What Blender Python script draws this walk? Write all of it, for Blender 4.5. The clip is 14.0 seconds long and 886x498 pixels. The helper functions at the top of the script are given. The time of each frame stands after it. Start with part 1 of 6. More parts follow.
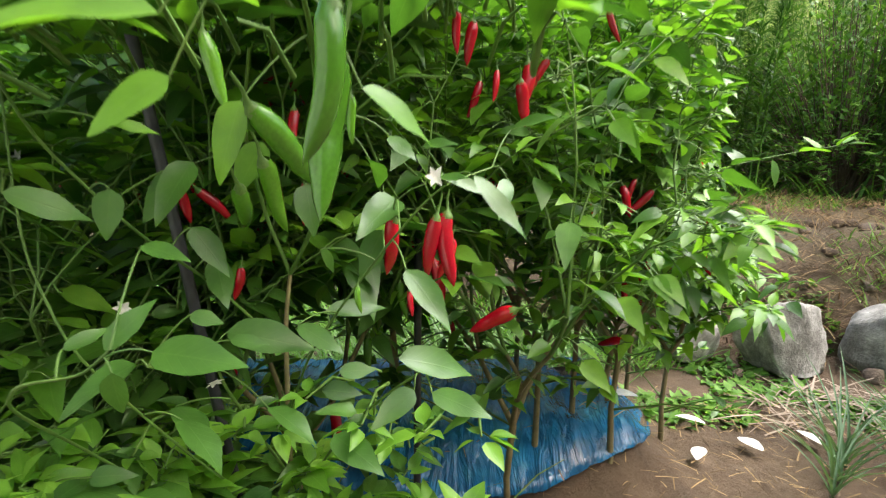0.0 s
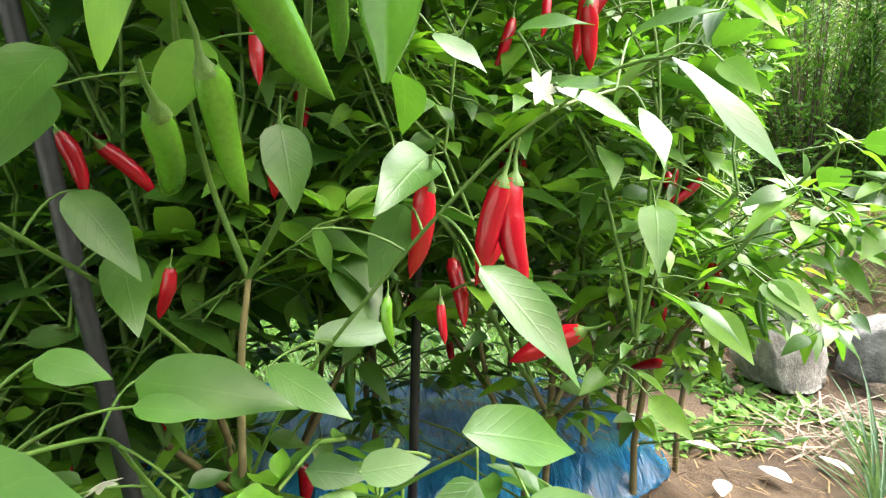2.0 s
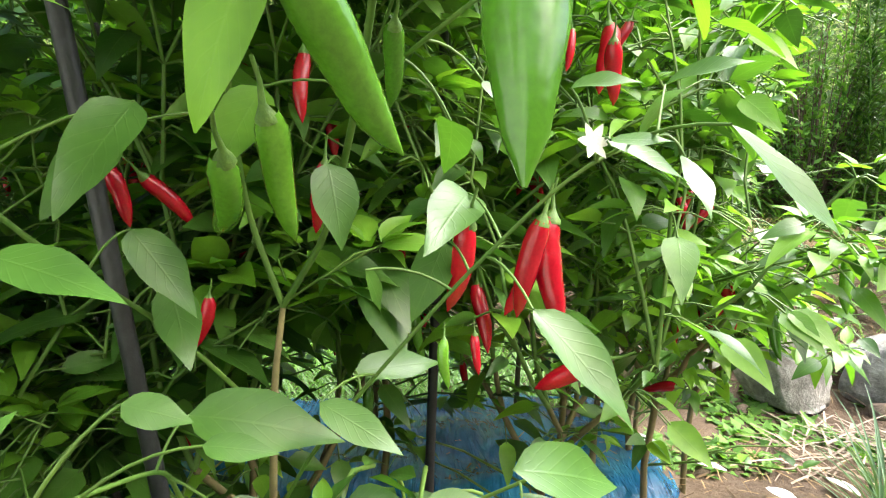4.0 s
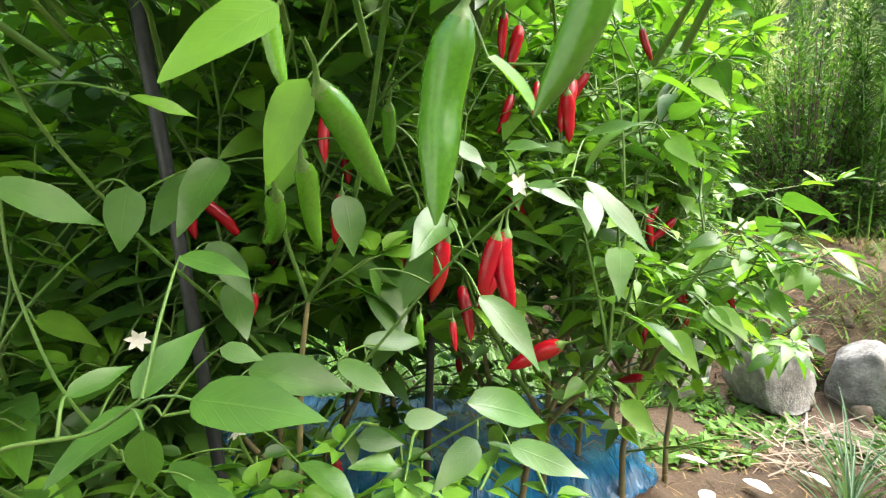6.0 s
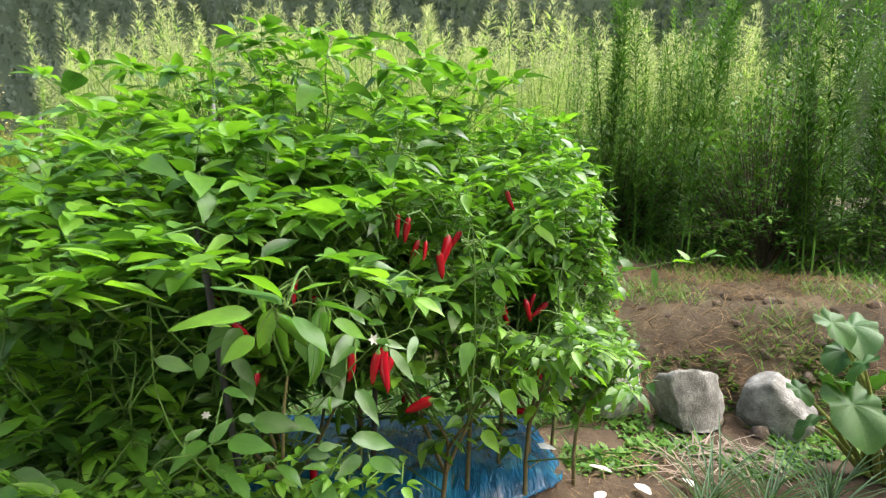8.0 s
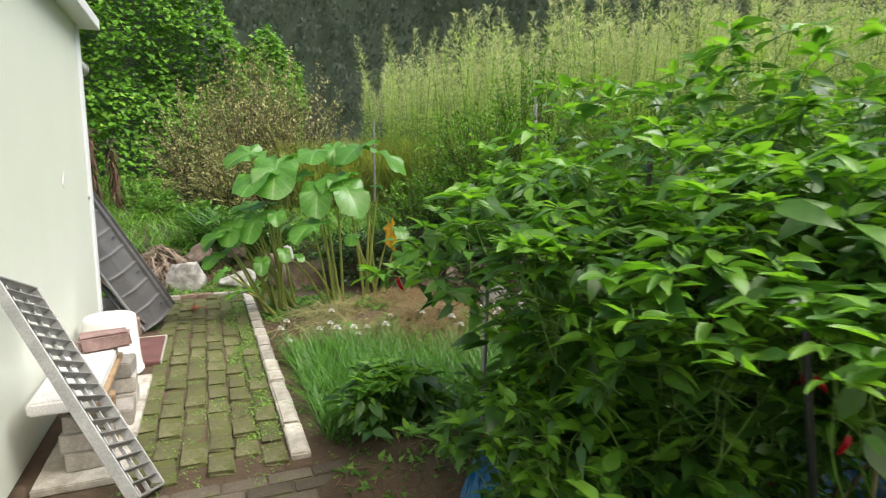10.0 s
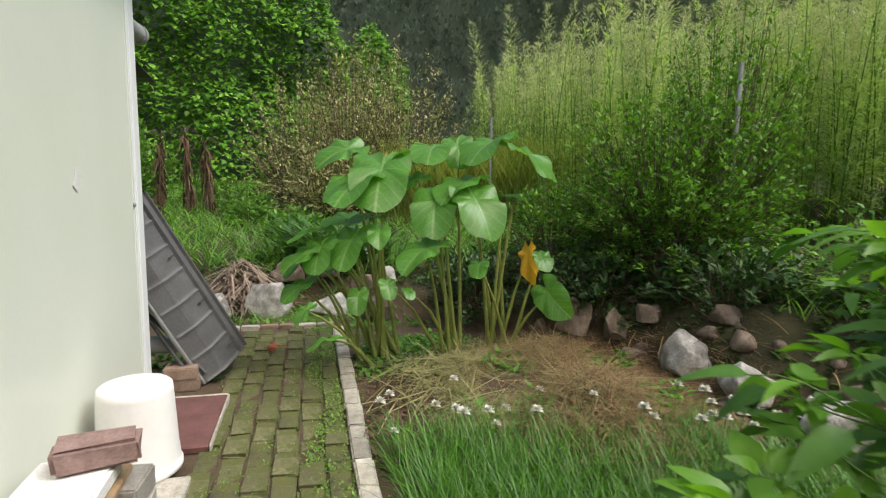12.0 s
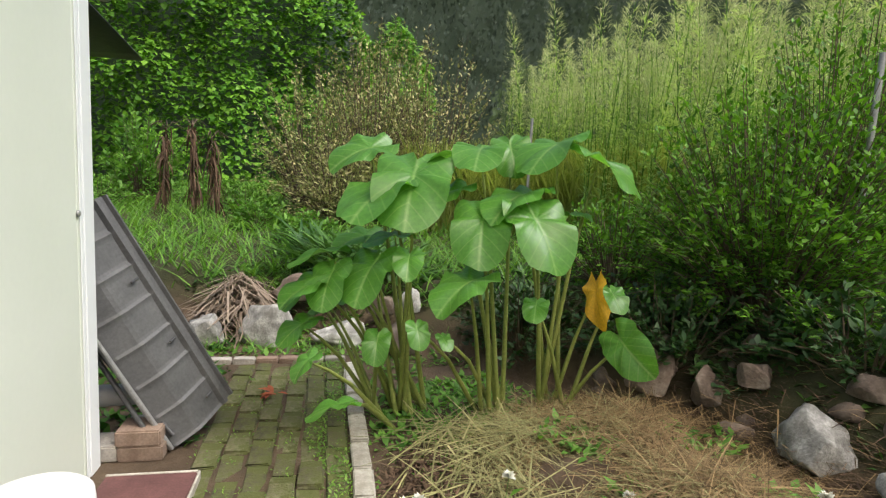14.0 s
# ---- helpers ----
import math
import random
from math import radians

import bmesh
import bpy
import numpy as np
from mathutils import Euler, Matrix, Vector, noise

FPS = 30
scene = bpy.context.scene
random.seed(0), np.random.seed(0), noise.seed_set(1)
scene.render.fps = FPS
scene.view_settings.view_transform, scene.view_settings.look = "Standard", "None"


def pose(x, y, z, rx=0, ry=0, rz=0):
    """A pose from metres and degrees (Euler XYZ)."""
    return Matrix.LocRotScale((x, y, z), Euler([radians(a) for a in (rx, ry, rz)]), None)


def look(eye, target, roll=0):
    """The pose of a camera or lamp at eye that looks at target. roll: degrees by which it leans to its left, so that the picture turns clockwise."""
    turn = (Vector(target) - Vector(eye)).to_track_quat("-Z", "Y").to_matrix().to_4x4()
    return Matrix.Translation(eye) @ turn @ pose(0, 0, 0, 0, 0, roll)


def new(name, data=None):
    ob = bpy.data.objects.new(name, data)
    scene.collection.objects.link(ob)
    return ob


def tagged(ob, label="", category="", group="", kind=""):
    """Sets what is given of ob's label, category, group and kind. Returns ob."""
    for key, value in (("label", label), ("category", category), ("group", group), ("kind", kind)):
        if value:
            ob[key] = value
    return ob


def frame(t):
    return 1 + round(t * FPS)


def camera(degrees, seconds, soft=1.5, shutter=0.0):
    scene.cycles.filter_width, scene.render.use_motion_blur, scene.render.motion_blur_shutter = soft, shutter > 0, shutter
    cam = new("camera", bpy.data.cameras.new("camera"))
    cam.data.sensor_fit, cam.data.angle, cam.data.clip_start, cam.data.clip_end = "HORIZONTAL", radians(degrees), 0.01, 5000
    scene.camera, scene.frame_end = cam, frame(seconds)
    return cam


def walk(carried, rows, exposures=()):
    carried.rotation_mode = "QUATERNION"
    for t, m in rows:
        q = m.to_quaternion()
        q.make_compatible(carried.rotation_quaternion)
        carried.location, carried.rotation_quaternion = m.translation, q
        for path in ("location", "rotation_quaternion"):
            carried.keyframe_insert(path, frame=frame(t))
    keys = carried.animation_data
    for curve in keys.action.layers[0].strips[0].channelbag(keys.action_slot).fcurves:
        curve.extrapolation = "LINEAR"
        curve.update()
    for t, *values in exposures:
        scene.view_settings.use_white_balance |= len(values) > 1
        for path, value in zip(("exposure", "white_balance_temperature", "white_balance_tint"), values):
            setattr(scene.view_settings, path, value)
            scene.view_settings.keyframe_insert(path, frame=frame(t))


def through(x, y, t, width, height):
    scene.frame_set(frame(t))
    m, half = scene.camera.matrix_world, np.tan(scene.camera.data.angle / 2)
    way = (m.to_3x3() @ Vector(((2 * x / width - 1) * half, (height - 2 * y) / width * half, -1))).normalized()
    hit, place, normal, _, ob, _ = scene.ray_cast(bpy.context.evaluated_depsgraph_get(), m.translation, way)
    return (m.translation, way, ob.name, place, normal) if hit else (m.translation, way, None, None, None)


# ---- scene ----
cam = camera(76.8, 14.0, soft=1.2, shutter=0.25)
PATH = [
    (0, (0.067, 0.004, 1.108), (0.038, 1.975, 0.77), 0.8),
    (0.5, (-0.005, 0.203, 1.008), (0.011, 2.175, 0.675), 1.3),
    (1, (-0.024, 0.275, 0.996), (0.044, 2.248, 0.677), 1.6),
    (1.5, (-0.033, 0.304, 1.004), (0.076, 2.277, 0.692), 1.8),
    (2, (-0.039, 0.326, 1.029), (0.096, 2.299, 0.73), 1.8),
    (2.5, (-0.048, 0.336, 1.038), (0.102, 2.311, 0.756), 1.9),
    (3, (-0.06, 0.338, 1.044), (0.09, 2.314, 0.773), 2.1),
    (5.5, (-0.092, 0.189, 1.062), (0.024, 2.173, 0.834), 2.2),
    (6, (-0.058, 0.116, 1.074), (0.042, 2.101, 0.855), 2.2),
    (6.5, (-0.018, 0.017, 1.109), (0.065, 2.003, 0.892), 2.5),
    (7, (0.067, -0.112, 1.16), (0.128, 1.876, 0.959), 2.1),
    (7.5, (0.148, -0.293, 1.245), (0.219, 1.696, 1.049), 2.2),
    (8, (0.174, -0.545, 1.416), (0.208, 1.445, 1.214), 2.1),
    (8.5, (-0.017, -0.69, 1.483), (-0.148, 1.293, 1.257), 2.6),
    (9, (-0.273, -0.876, 1.556), (-0.635, 1.071, 1.279), 2.5),
    (9.2, (-0.354, -0.868, 1.566), (-0.815, 1.057, 1.283), 1.8),
    (11.3, (-1.388, 0.226, 1.482), (-2.44, 1.907, 1.218), 0.4),
    (11.5, (-1.529, 0.364, 1.486), (-2.582, 2.043, 1.22), 0.6),
    (12, (-1.842, 0.679, 1.514), (-2.928, 2.339, 1.258), 0.9),
    (12.5, (-2.173, 0.909, 1.493), (-3.285, 2.552, 1.243), 1.9),
    (13, (-2.37, 1.072, 1.542), (-3.485, 2.714, 1.292), 2.5),
    (13.5, (-2.494, 1.293, 1.522), (-3.611, 2.934, 1.276), 2.6),
    (14, (-2.556, 1.417, 1.548), (-3.689, 3.047, 1.301), 2.9),
]
walk(cam, [(t, look(eye, target, roll)) for t, eye, target, roll in PATH],
     ((0.0, 1.6), (1.0, 2.1), (3.0, 2.4), (6.5, 2.0), (7.5, 1.6), (9.0, 1.25), (11.3, 0.42), (12.5, 0.46), (14.0, 0.58)))

# ---- light ----
world = bpy.data.worlds.new("overcast_sky")
scene.world = world
world.use_nodes = True
wn = world.node_tree.nodes
sky = wn.new("ShaderNodeTexSky")
sky.sky_type = "NISHITA"
sky.sun_disc = False
sky.sun_elevation, sky.sun_rotation = radians(55), radians(122)
sky.air_density, sky.dust_density, sky.ozone_density = 1.0, 6.0, 1.0
world.node_tree.links.new(sky.outputs[0], wn["Background"].inputs[0])
wn["Background"].inputs[1].default_value = 0.125
sun_data = bpy.data.lights.new("sun", "SUN")
sun_data.energy, sun_data.angle, sun_data.color = 2.6, radians(35), (1.0, 0.97, 0.93)
sun = new("sun", sun_data)
sun.matrix_world = look((4.5, 2.8, 7.5), (0, 0, 0))

rng = np.random.default_rng(7)


# ---- materials ----
def material(name, rough=0.8):
    m = bpy.data.materials.new(name)
    m.use_nodes = True
    nt = m.node_tree
    b = nt.nodes["Principled BSDF"]
    b.inputs["Roughness"].default_value = rough
    return m, nt, b


def ramp(nt, fac, stops):
    r = nt.nodes.new("ShaderNodeValToRGB")
    e = r.color_ramp.elements
    while len(e) < len(stops):
        e.new(0.5)
    for el, (p, c) in zip(e, stops):
        el.position, el.color = p, (*c, 1)
    nt.links.new(fac, r.inputs[0])
    return r.outputs[0]


def noise_at(nt, scale, detail=4.0, rough=0.6, kind="Object"):
    tc = nt.nodes.new("ShaderNodeTexCoord")
    n = nt.nodes.new("ShaderNodeTexNoise")
    n.inputs["Scale"].default_value, n.inputs["Detail"].default_value = scale, detail
    n.inputs["Roughness"].default_value = rough
    nt.links.new(tc.outputs[kind], n.inputs["Vector"])
    return n.outputs["Fac"]


def mixed(nt, a, b, fac, mode="MIX"):
    n = nt.nodes.new("ShaderNodeMix")
    n.data_type, n.blend_type = "RGBA", mode
    for sock, v in ((n.inputs[6], a), (n.inputs[7], b)):
        if isinstance(v, tuple):
            sock.default_value = (*v, 1)
        else:
            nt.links.new(v, sock)
    if isinstance(fac, (int, float)):
        n.inputs[0].default_value = fac
    else:
        nt.links.new(fac, n.inputs[0])
    return n.outputs[2]


def bumped(nt, b, height, strength=0.4, distance=0.01):
    n = nt.nodes.new("ShaderNodeBump")
    n.inputs["Strength"].default_value, n.inputs["Distance"].default_value = strength, distance
    nt.links.new(height, n.inputs["Height"])
    nt.links.new(n.outputs[0], b.inputs["Normal"])


def island(nt):
    return nt.nodes.new("ShaderNodeNewGeometry").outputs["Random Per Island"]


def piece_random(nt):
    return nt.nodes.new("ShaderNodeObjectInfo").outputs["Random"]


def surface(name, stops, scale, rough=0.85, bump=0.5, fine=60.0, per="", dist=0.01, second=None, metal=0.0, speck=0.8, vary=0.28):
    """A solid, mottled surface: a coarse noise through a ramp, a fine grain over it, relief of both."""
    m, nt, b = material(name, rough)
    coarse = noise_at(nt, scale, 6)
    grain = noise_at(nt, fine, 5)
    col = ramp(nt, coarse, stops)
    g = ramp(nt, grain, [(0.3, (0.72, 0.72, 0.72)), (0.7, (1.15, 1.15, 1.15))])
    col = mixed(nt, col, g, speck, "MULTIPLY")
    if per:
        rnd = piece_random(nt) if per == "piece" else island(nt)
        col = mixed(nt, col, ramp(nt, rnd, [(0.0, (1 - vary, 1 - vary, 1 - vary)), (1.0, (1 + vary, 1 + vary, 1 + vary))]), 0.95, "MULTIPLY")
    if second:
        patch = ramp(nt, noise_at(nt, second[1], 8, 0.7), [(second[2], (0, 0, 0)), (second[2] + 0.12, (1, 1, 1))])
        col = mixed(nt, col, second[0], patch)
    nt.links.new(col, b.inputs["Base Color"])
    b.inputs["Metallic"].default_value = metal
    bumped(nt, b, mixed(nt, coarse, grain, 0.5), bump, dist)
    return m


def leaf_material(name, dark, light, vein=None, rough=0.42, through=0.3, tint=None, spread=(0.0, 1.0)):
    """A leaf: colour by leaf, veins along its own coordinates, light passing through."""
    m, nt, b = material(name, rough)
    col = ramp(nt, island(nt), [(spread[0], dark), (spread[1], light)])
    blot = noise_at(nt, 25.0, 3)
    col = mixed(nt, col, ramp(nt, blot, [(0.3, (0.75, 0.78, 0.75)), (0.7, (1.15, 1.12, 1.1))]), 0.8, "MULTIPLY")
    uv = nt.nodes.new("ShaderNodeUVMap")
    if vein:
        sep = nt.nodes.new("ShaderNodeSeparateXYZ")
        nt.links.new(uv.outputs[0], sep.inputs[0])
        dist_ = nt.nodes.new("ShaderNodeMath"); dist_.operation = "SUBTRACT"; dist_.inputs[1].default_value = 0.5
        nt.links.new(sep.outputs[0], dist_.inputs[0])
        off = nt.nodes.new("ShaderNodeMath"); off.operation = "ABSOLUTE"
        nt.links.new(dist_.outputs[0], off.inputs[0])
        rib = ramp(nt, off.outputs[0], [(0.0, (1, 1, 1)), (0.035, (0, 0, 0))])
        slant = nt.nodes.new("ShaderNodeMath"); slant.operation = "MULTIPLY_ADD"
        slant.inputs[1].default_value = -0.55
        nt.links.new(off.outputs[0], slant.inputs[0]); nt.links.new(sep.outputs[1], slant.inputs[2])
        wave = nt.nodes.new("ShaderNodeMath"); wave.operation = "PINGPONG"; wave.inputs[1].default_value = 0.065
        nt.links.new(slant.outputs[0], wave.inputs[0])
        side = ramp(nt, wave.outputs[0], [(0.0, (0.55, 0.55, 0.55)), (0.012, (0, 0, 0))])
        both = mixed(nt, rib, side, 1.0, "ADD")
        col = mixed(nt, col, vein, mixed(nt, both, (0.12, 0.12, 0.12), 1.0, "MULTIPLY"))
        bumped(nt, b, mixed(nt, both, blot, 0.6), 0.22, 0.003)
    nt.links.new(col, b.inputs["Base Color"])
    t = nt.nodes.new("ShaderNodeBsdfTranslucent")
    nt.links.new(mixed(nt, col, tint or (1.6, 1.7, 0.7), 1.0, "MULTIPLY"), t.inputs[0])
    mx = nt.nodes.new("ShaderNodeMixShader")
    mx.inputs[0].default_value = through
    nt.links.new(b.outputs[0], mx.inputs[1]); nt.links.new(t.outputs[0], mx.inputs[2])
    nt.links.new(mx.outputs[0], nt.nodes["Material Output"].inputs[0])
    return m


M = {}
M["pepper_leaf"] = leaf_material("pepper_leaf", (0.026, 0.085, 0.013), (0.085, 0.205, 0.03), (0.16, 0.28, 0.08), 0.4, 0.32)
M["pepper_tip"] = leaf_material("pepper_tip", (0.085, 0.22, 0.018), (0.19, 0.39, 0.04), (0.25, 0.43, 0.1), 0.42, 0.4)
M["pepper_stem"] = surface("pepper_stem", [(0.3, (0.05, 0.13, 0.015)), (0.7, (0.11, 0.2, 0.03))], 8, 0.6, 0.2)
M["woody_stem"] = surface("woody_stem", [(0.3, (0.1, 0.09, 0.035)), (0.7, (0.22, 0.18, 0.08))], 14, 0.8, 0.4)
for nm, a, b_, r in (("red_skin", (0.3, 0.002, 0.012), (0.48, 0.004, 0.018), 0.25), ("green_skin", (0.05, 0.17, 0.012), (0.12, 0.3, 0.02), 0.25)):
    m_, nt_, bs_ = material(nm, r)
    nt_.links.new(mixed(nt_, ramp(nt_, piece_random(nt_), [(0, a), (1, b_)]), ramp(nt_, noise_at(nt_, 30), [(0.3, (0.75, 0.75, 0.75)), (0.7, (1.15, 1.15, 1.15))]), 0.7, "MULTIPLY"), bs_.inputs["Base Color"])
    bs_.inputs["Coat Weight"].default_value = 0.2
    bs_.inputs["Coat Roughness"].default_value = 0.15
    bumped(nt_, bs_, noise_at(nt_, 9, 2), 0.12, 0.006)
    M[nm] = m_
M["petal"] = leaf_material("petal", (0.75, 0.75, 0.68), (0.85, 0.85, 0.8), None, 0.5, 0.3, (1.0, 1.0, 1.0))
M["soil"] = surface("soil", [(0.25, (0.045, 0.03, 0.018)), (0.5, (0.085, 0.056, 0.032)), (0.75, (0.14, 0.095, 0.058))], 2.2, 0.95, 0.9, 55, dist=0.02)
M["bank_soil"] = surface("bank_soil", [(0.25, (0.2, 0.13, 0.07)), (0.55, (0.33, 0.23, 0.13)), (0.8, (0.42, 0.31, 0.19))], 3, 0.95, 0.9, 50, dist=0.03)
M["stone"] = surface("stone", [(0.25, (0.11, 0.106, 0.095)), (0.48, (0.3, 0.295, 0.27)), (0.68, (0.56, 0.55, 0.52))], 9, 0.85, 0.8, 70, "piece", 0.02)
M["brown_stone"] = surface("brown_stone", [(0.25, (0.08, 0.06, 0.042)), (0.5, (0.17, 0.13, 0.1)), (0.75, (0.3, 0.26, 0.21))], 7, 0.9, 0.8, 60, "piece", 0.02)
M["moss_paver"] = surface("moss_paver", [(0.3, (0.065, 0.06, 0.03)), (0.5, (0.125, 0.118, 0.06)), (0.72, (0.34, 0.33, 0.22))], 7, 0.95, 0.9, 70, "piece", 0.02, ((0.085, 0.095, 0.024), 9.0, 0.43), vary=0.5)
M["brown_paver"] = surface("brown_paver", [(0.3, (0.075, 0.06, 0.042)), (0.7, (0.16, 0.135, 0.1))], 6, 0.95, 0.6, 80, "piece", 0.01, ((0.08, 0.1, 0.025), 4.0, 0.48))
M["kerb"] = surface("kerb", [(0.3, (0.25, 0.23, 0.18)), (0.7, (0.52, 0.49, 0.43))], 9, 0.9, 0.5, 80, "piece", 0.008, ((0.2, 0.19, 0.12), 6.0, 0.6))
M["pink_brick"] = surface("pink_brick", [(0.3, (0.2, 0.13, 0.09)), (0.7, (0.34, 0.25, 0.19))], 9, 0.9, 0.5, 80, "piece", 0.008)
M["grey_brick"] = surface("grey_brick", [(0.3, (0.26, 0.24, 0.21)), (0.7, (0.45, 0.42, 0.37))], 9, 0.9, 0.5, 80, "piece", 0.008)
M["maroon"] = surface("maroon", [(0.3, (0.085, 0.035, 0.032)), (0.7, (0.16, 0.07, 0.063))], 7, 0.75, 0.4, 90, "", 0.005)
M["red_stone"] = surface("red_stone", [(0.3, (0.19, 0.12, 0.105)), (0.7, (0.33, 0.225, 0.2))], 12, 0.85, 0.5, 90, "", 0.006)
M["wall_paint"] = surface("wall_paint", [(0.3, (0.66, 0.7, 0.6)), (0.7, (0.72, 0.75, 0.66))], 0.8, 0.4, 0.03, 30, speck=0.05)
M["trim_white"] = surface("trim_white", [(0.3, (0.76, 0.78, 0.78)), (0.7, (0.82, 0.84, 0.84))], 2, 0.4, 0.03, 30, speck=0.05)
M["white_plastic"] = surface("white_plastic", [(0.3, (0.78, 0.76, 0.74)), (0.7, (0.85, 0.84, 0.82))], 3, 0.4, 0.03, 30, speck=0.12)
M["foam"] = surface("foam", [(0.3, (0.72, 0.71, 0.68)), (0.7, (0.84, 0.83, 0.81))], 5, 0.7, 0.2, 120)
M["pipe"] = surface("pipe", [(0.3, (0.3, 0.31, 0.3)), (0.7, (0.42, 0.43, 0.42))], 4, 0.45, 0.1, 40, speck=0.2)
M["tile_grey"] = surface("tile_grey", [(0.3, (0.07, 0.07, 0.07)), (0.7, (0.125, 0.125, 0.125))], 4, 0.55, 0.2, 60, metal=0.1)
M["dark_metal"] = surface("dark_metal", [(0.3, (0.06, 0.06, 0.062)), (0.7, (0.1, 0.1, 0.1))], 4, 0.5, 0.2, 60, metal=0.4)
M["steel"] = surface("steel", [(0.3, (0.28, 0.28, 0.27)), (0.7, (0.42, 0.42, 0.41))], 9, 0.5, 0.2, 90, metal=0.5)
M["stake"] = surface("stake", [(0.3, (0.012, 0.013, 0.016)), (0.7, (0.03, 0.032, 0.036))], 15, 0.45, 0.3, 60)
M["timber"] = surface("timber", [(0.3, (0.25, 0.16, 0.08)), (0.7, (0.42, 0.3, 0.17))], 12, 0.8, 0.4, 60)
M["straw"] = leaf_material("straw", (0.06, 0.038, 0.019), (0.37, 0.26, 0.13), None, 0.8, 0.12, (1.1, 1.0, 0.7))
M["dead"] = leaf_material("dead", (0.06, 0.035, 0.02), (0.16, 0.1, 0.06), None, 0.9, 0.05, (1, 1, 1))
M["dry_reed"] = leaf_material("dry_reed", (0.19, 0.14, 0.1), (0.4, 0.32, 0.25), None, 0.85, 0.1, (1, 1, 1))
M["taro_leaf"] = leaf_material("taro_leaf", (0.07, 0.21, 0.03), (0.15, 0.36, 0.055), (0.9, 1.0, 0.5), 0.32, 0.36)
M["taro_stalk"] = surface("taro_stalk", [(0.3, (0.16, 0.2, 0.04)), (0.7, (0.3, 0.34, 0.09))], 5, 0.5, 0.2)
M["yellow_leaf"] = leaf_material("yellow_leaf", (0.6, 0.34, 0.02), (0.7, 0.42, 0.03), (0.4, 0.2, 0.03), 0.6, 0.3, (1.2, 1.1, 0.6))
M["chive"] = leaf_material("chive", (0.03, 0.12, 0.006), (0.1, 0.27, 0.014), None, 0.45, 0.25)
M["grass"] = leaf_material("grass", (0.07, 0.19, 0.025), (0.18, 0.36, 0.05), None, 0.45, 0.3)
M["dark_grass"] = leaf_material("dark_grass", (0.03, 0.09, 0.02), (0.09, 0.2, 0.04), None, 0.4, 0.2)
M["pale_grass"] = leaf_material("pale_grass", (0.2, 0.27, 0.06), (0.44, 0.48, 0.17), None, 0.6, 0.25)
M["hay"] = leaf_material("hay", (0.14, 0.15, 0.05), (0.4, 0.37, 0.17), None, 0.7, 0.15, (1.1, 1.0, 0.7))
# Dark leaf copy: the deep shade under the overhang is in its colour.
M["painted_shade_leaf"] = leaf_material("painted_shade_leaf", (0.012, 0.045, 0.009), (0.045, 0.12, 0.02), None, 0.55, 0.15)
M["weed_pale"] = leaf_material("weed_pale", (0.22, 0.34, 0.12), (0.45, 0.56, 0.27), None, 0.5, 0.45)
# Wood-edge leaf, its colour lightened to stand in for distance haze.
M["wood_leaf"] = leaf_material("wood_leaf", (0.11, 0.16, 0.085), (0.15, 0.21, 0.115), None, 0.9, 0.3)
M["leek"] = leaf_material("leek", (0.07, 0.15, 0.08), (0.14, 0.24, 0.13), None, 0.45, 0.15)
M["weed"] = leaf_material("weed", (0.055, 0.15, 0.024), (0.17, 0.34, 0.06), None, 0.5, 0.3)
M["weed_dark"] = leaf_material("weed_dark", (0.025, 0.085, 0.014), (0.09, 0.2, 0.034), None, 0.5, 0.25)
M["plume"] = leaf_material("plume", (0.36, 0.44, 0.2), (0.62, 0.66, 0.38), None, 0.7, 0.35, (1.1, 1.1, 0.9))
M["shrub"] = leaf_material("shrub", (0.035, 0.105, 0.012), (0.165, 0.36, 0.035), None, 0.55, 0.28)
M["red_shrub"] = leaf_material("red_shrub", (0.19, 0.27, 0.075), (0.5, 0.46, 0.23), None, 0.6, 0.2, (1.1, 1.1, 0.8))
M["vine"] = leaf_material("vine", (0.055, 0.17, 0.02), (0.2, 0.41, 0.045), None, 0.45, 0.25)
# Far leaf colour, greyed and lightened to carry the haze of distance.
M["hazed_forest"] = leaf_material("hazed_forest", (0.075, 0.105, 0.085), (0.115, 0.155, 0.122), None, 0.95, 0.25)
M["twig"] = surface("twig", [(0.3, (0.07, 0.05, 0.03)), (0.7, (0.16, 0.12, 0.08))], 10, 0.9, 0.3)
M["squash_leaf"] = leaf_material("squash_leaf", (0.04, 0.12, 0.025), (0.09, 0.21, 0.045), (0.16, 0.28, 0.09), 0.55, 0.3)
M["rust_leaf"] = leaf_material("rust_leaf", (0.22, 0.05, 0.02), (0.36, 0.1, 0.04), None, 0.8, 0.15, (1.1, 0.9, 0.7))
M["moss_low"] = leaf_material("moss_low", (0.07, 0.16, 0.02), (0.19, 0.33, 0.045), None, 0.6, 0.2)
for nm in ("hazed_forest", "wood_leaf", "red_shrub", "weed_pale", "plume", "weed_dark", "weed", "shrub", "vine", "pale_grass", "straw"):
    M[nm].node_tree.nodes["Principled BSDF"].inputs["Specular IOR Level"].default_value = 0.2

# blue mulching film: thin wrinkled plastic
m_, nt_, bs_ = material("blue_film", 0.22)
nt_.links.new(ramp(nt_, noise_at(nt_, 5, 5), [(0.3, (0.006, 0.06, 0.14)), (0.5, (0.012, 0.125, 0.27)), (0.72, (0.04, 0.26, 0.42))]), bs_.inputs["Base Color"])
bs_.inputs["Coat Weight"].default_value = 0.15
tc_, mp_, nz_ = nt_.nodes.new("ShaderNodeTexCoord"), nt_.nodes.new("ShaderNodeMapping"), nt_.nodes.new("ShaderNodeTexNoise")
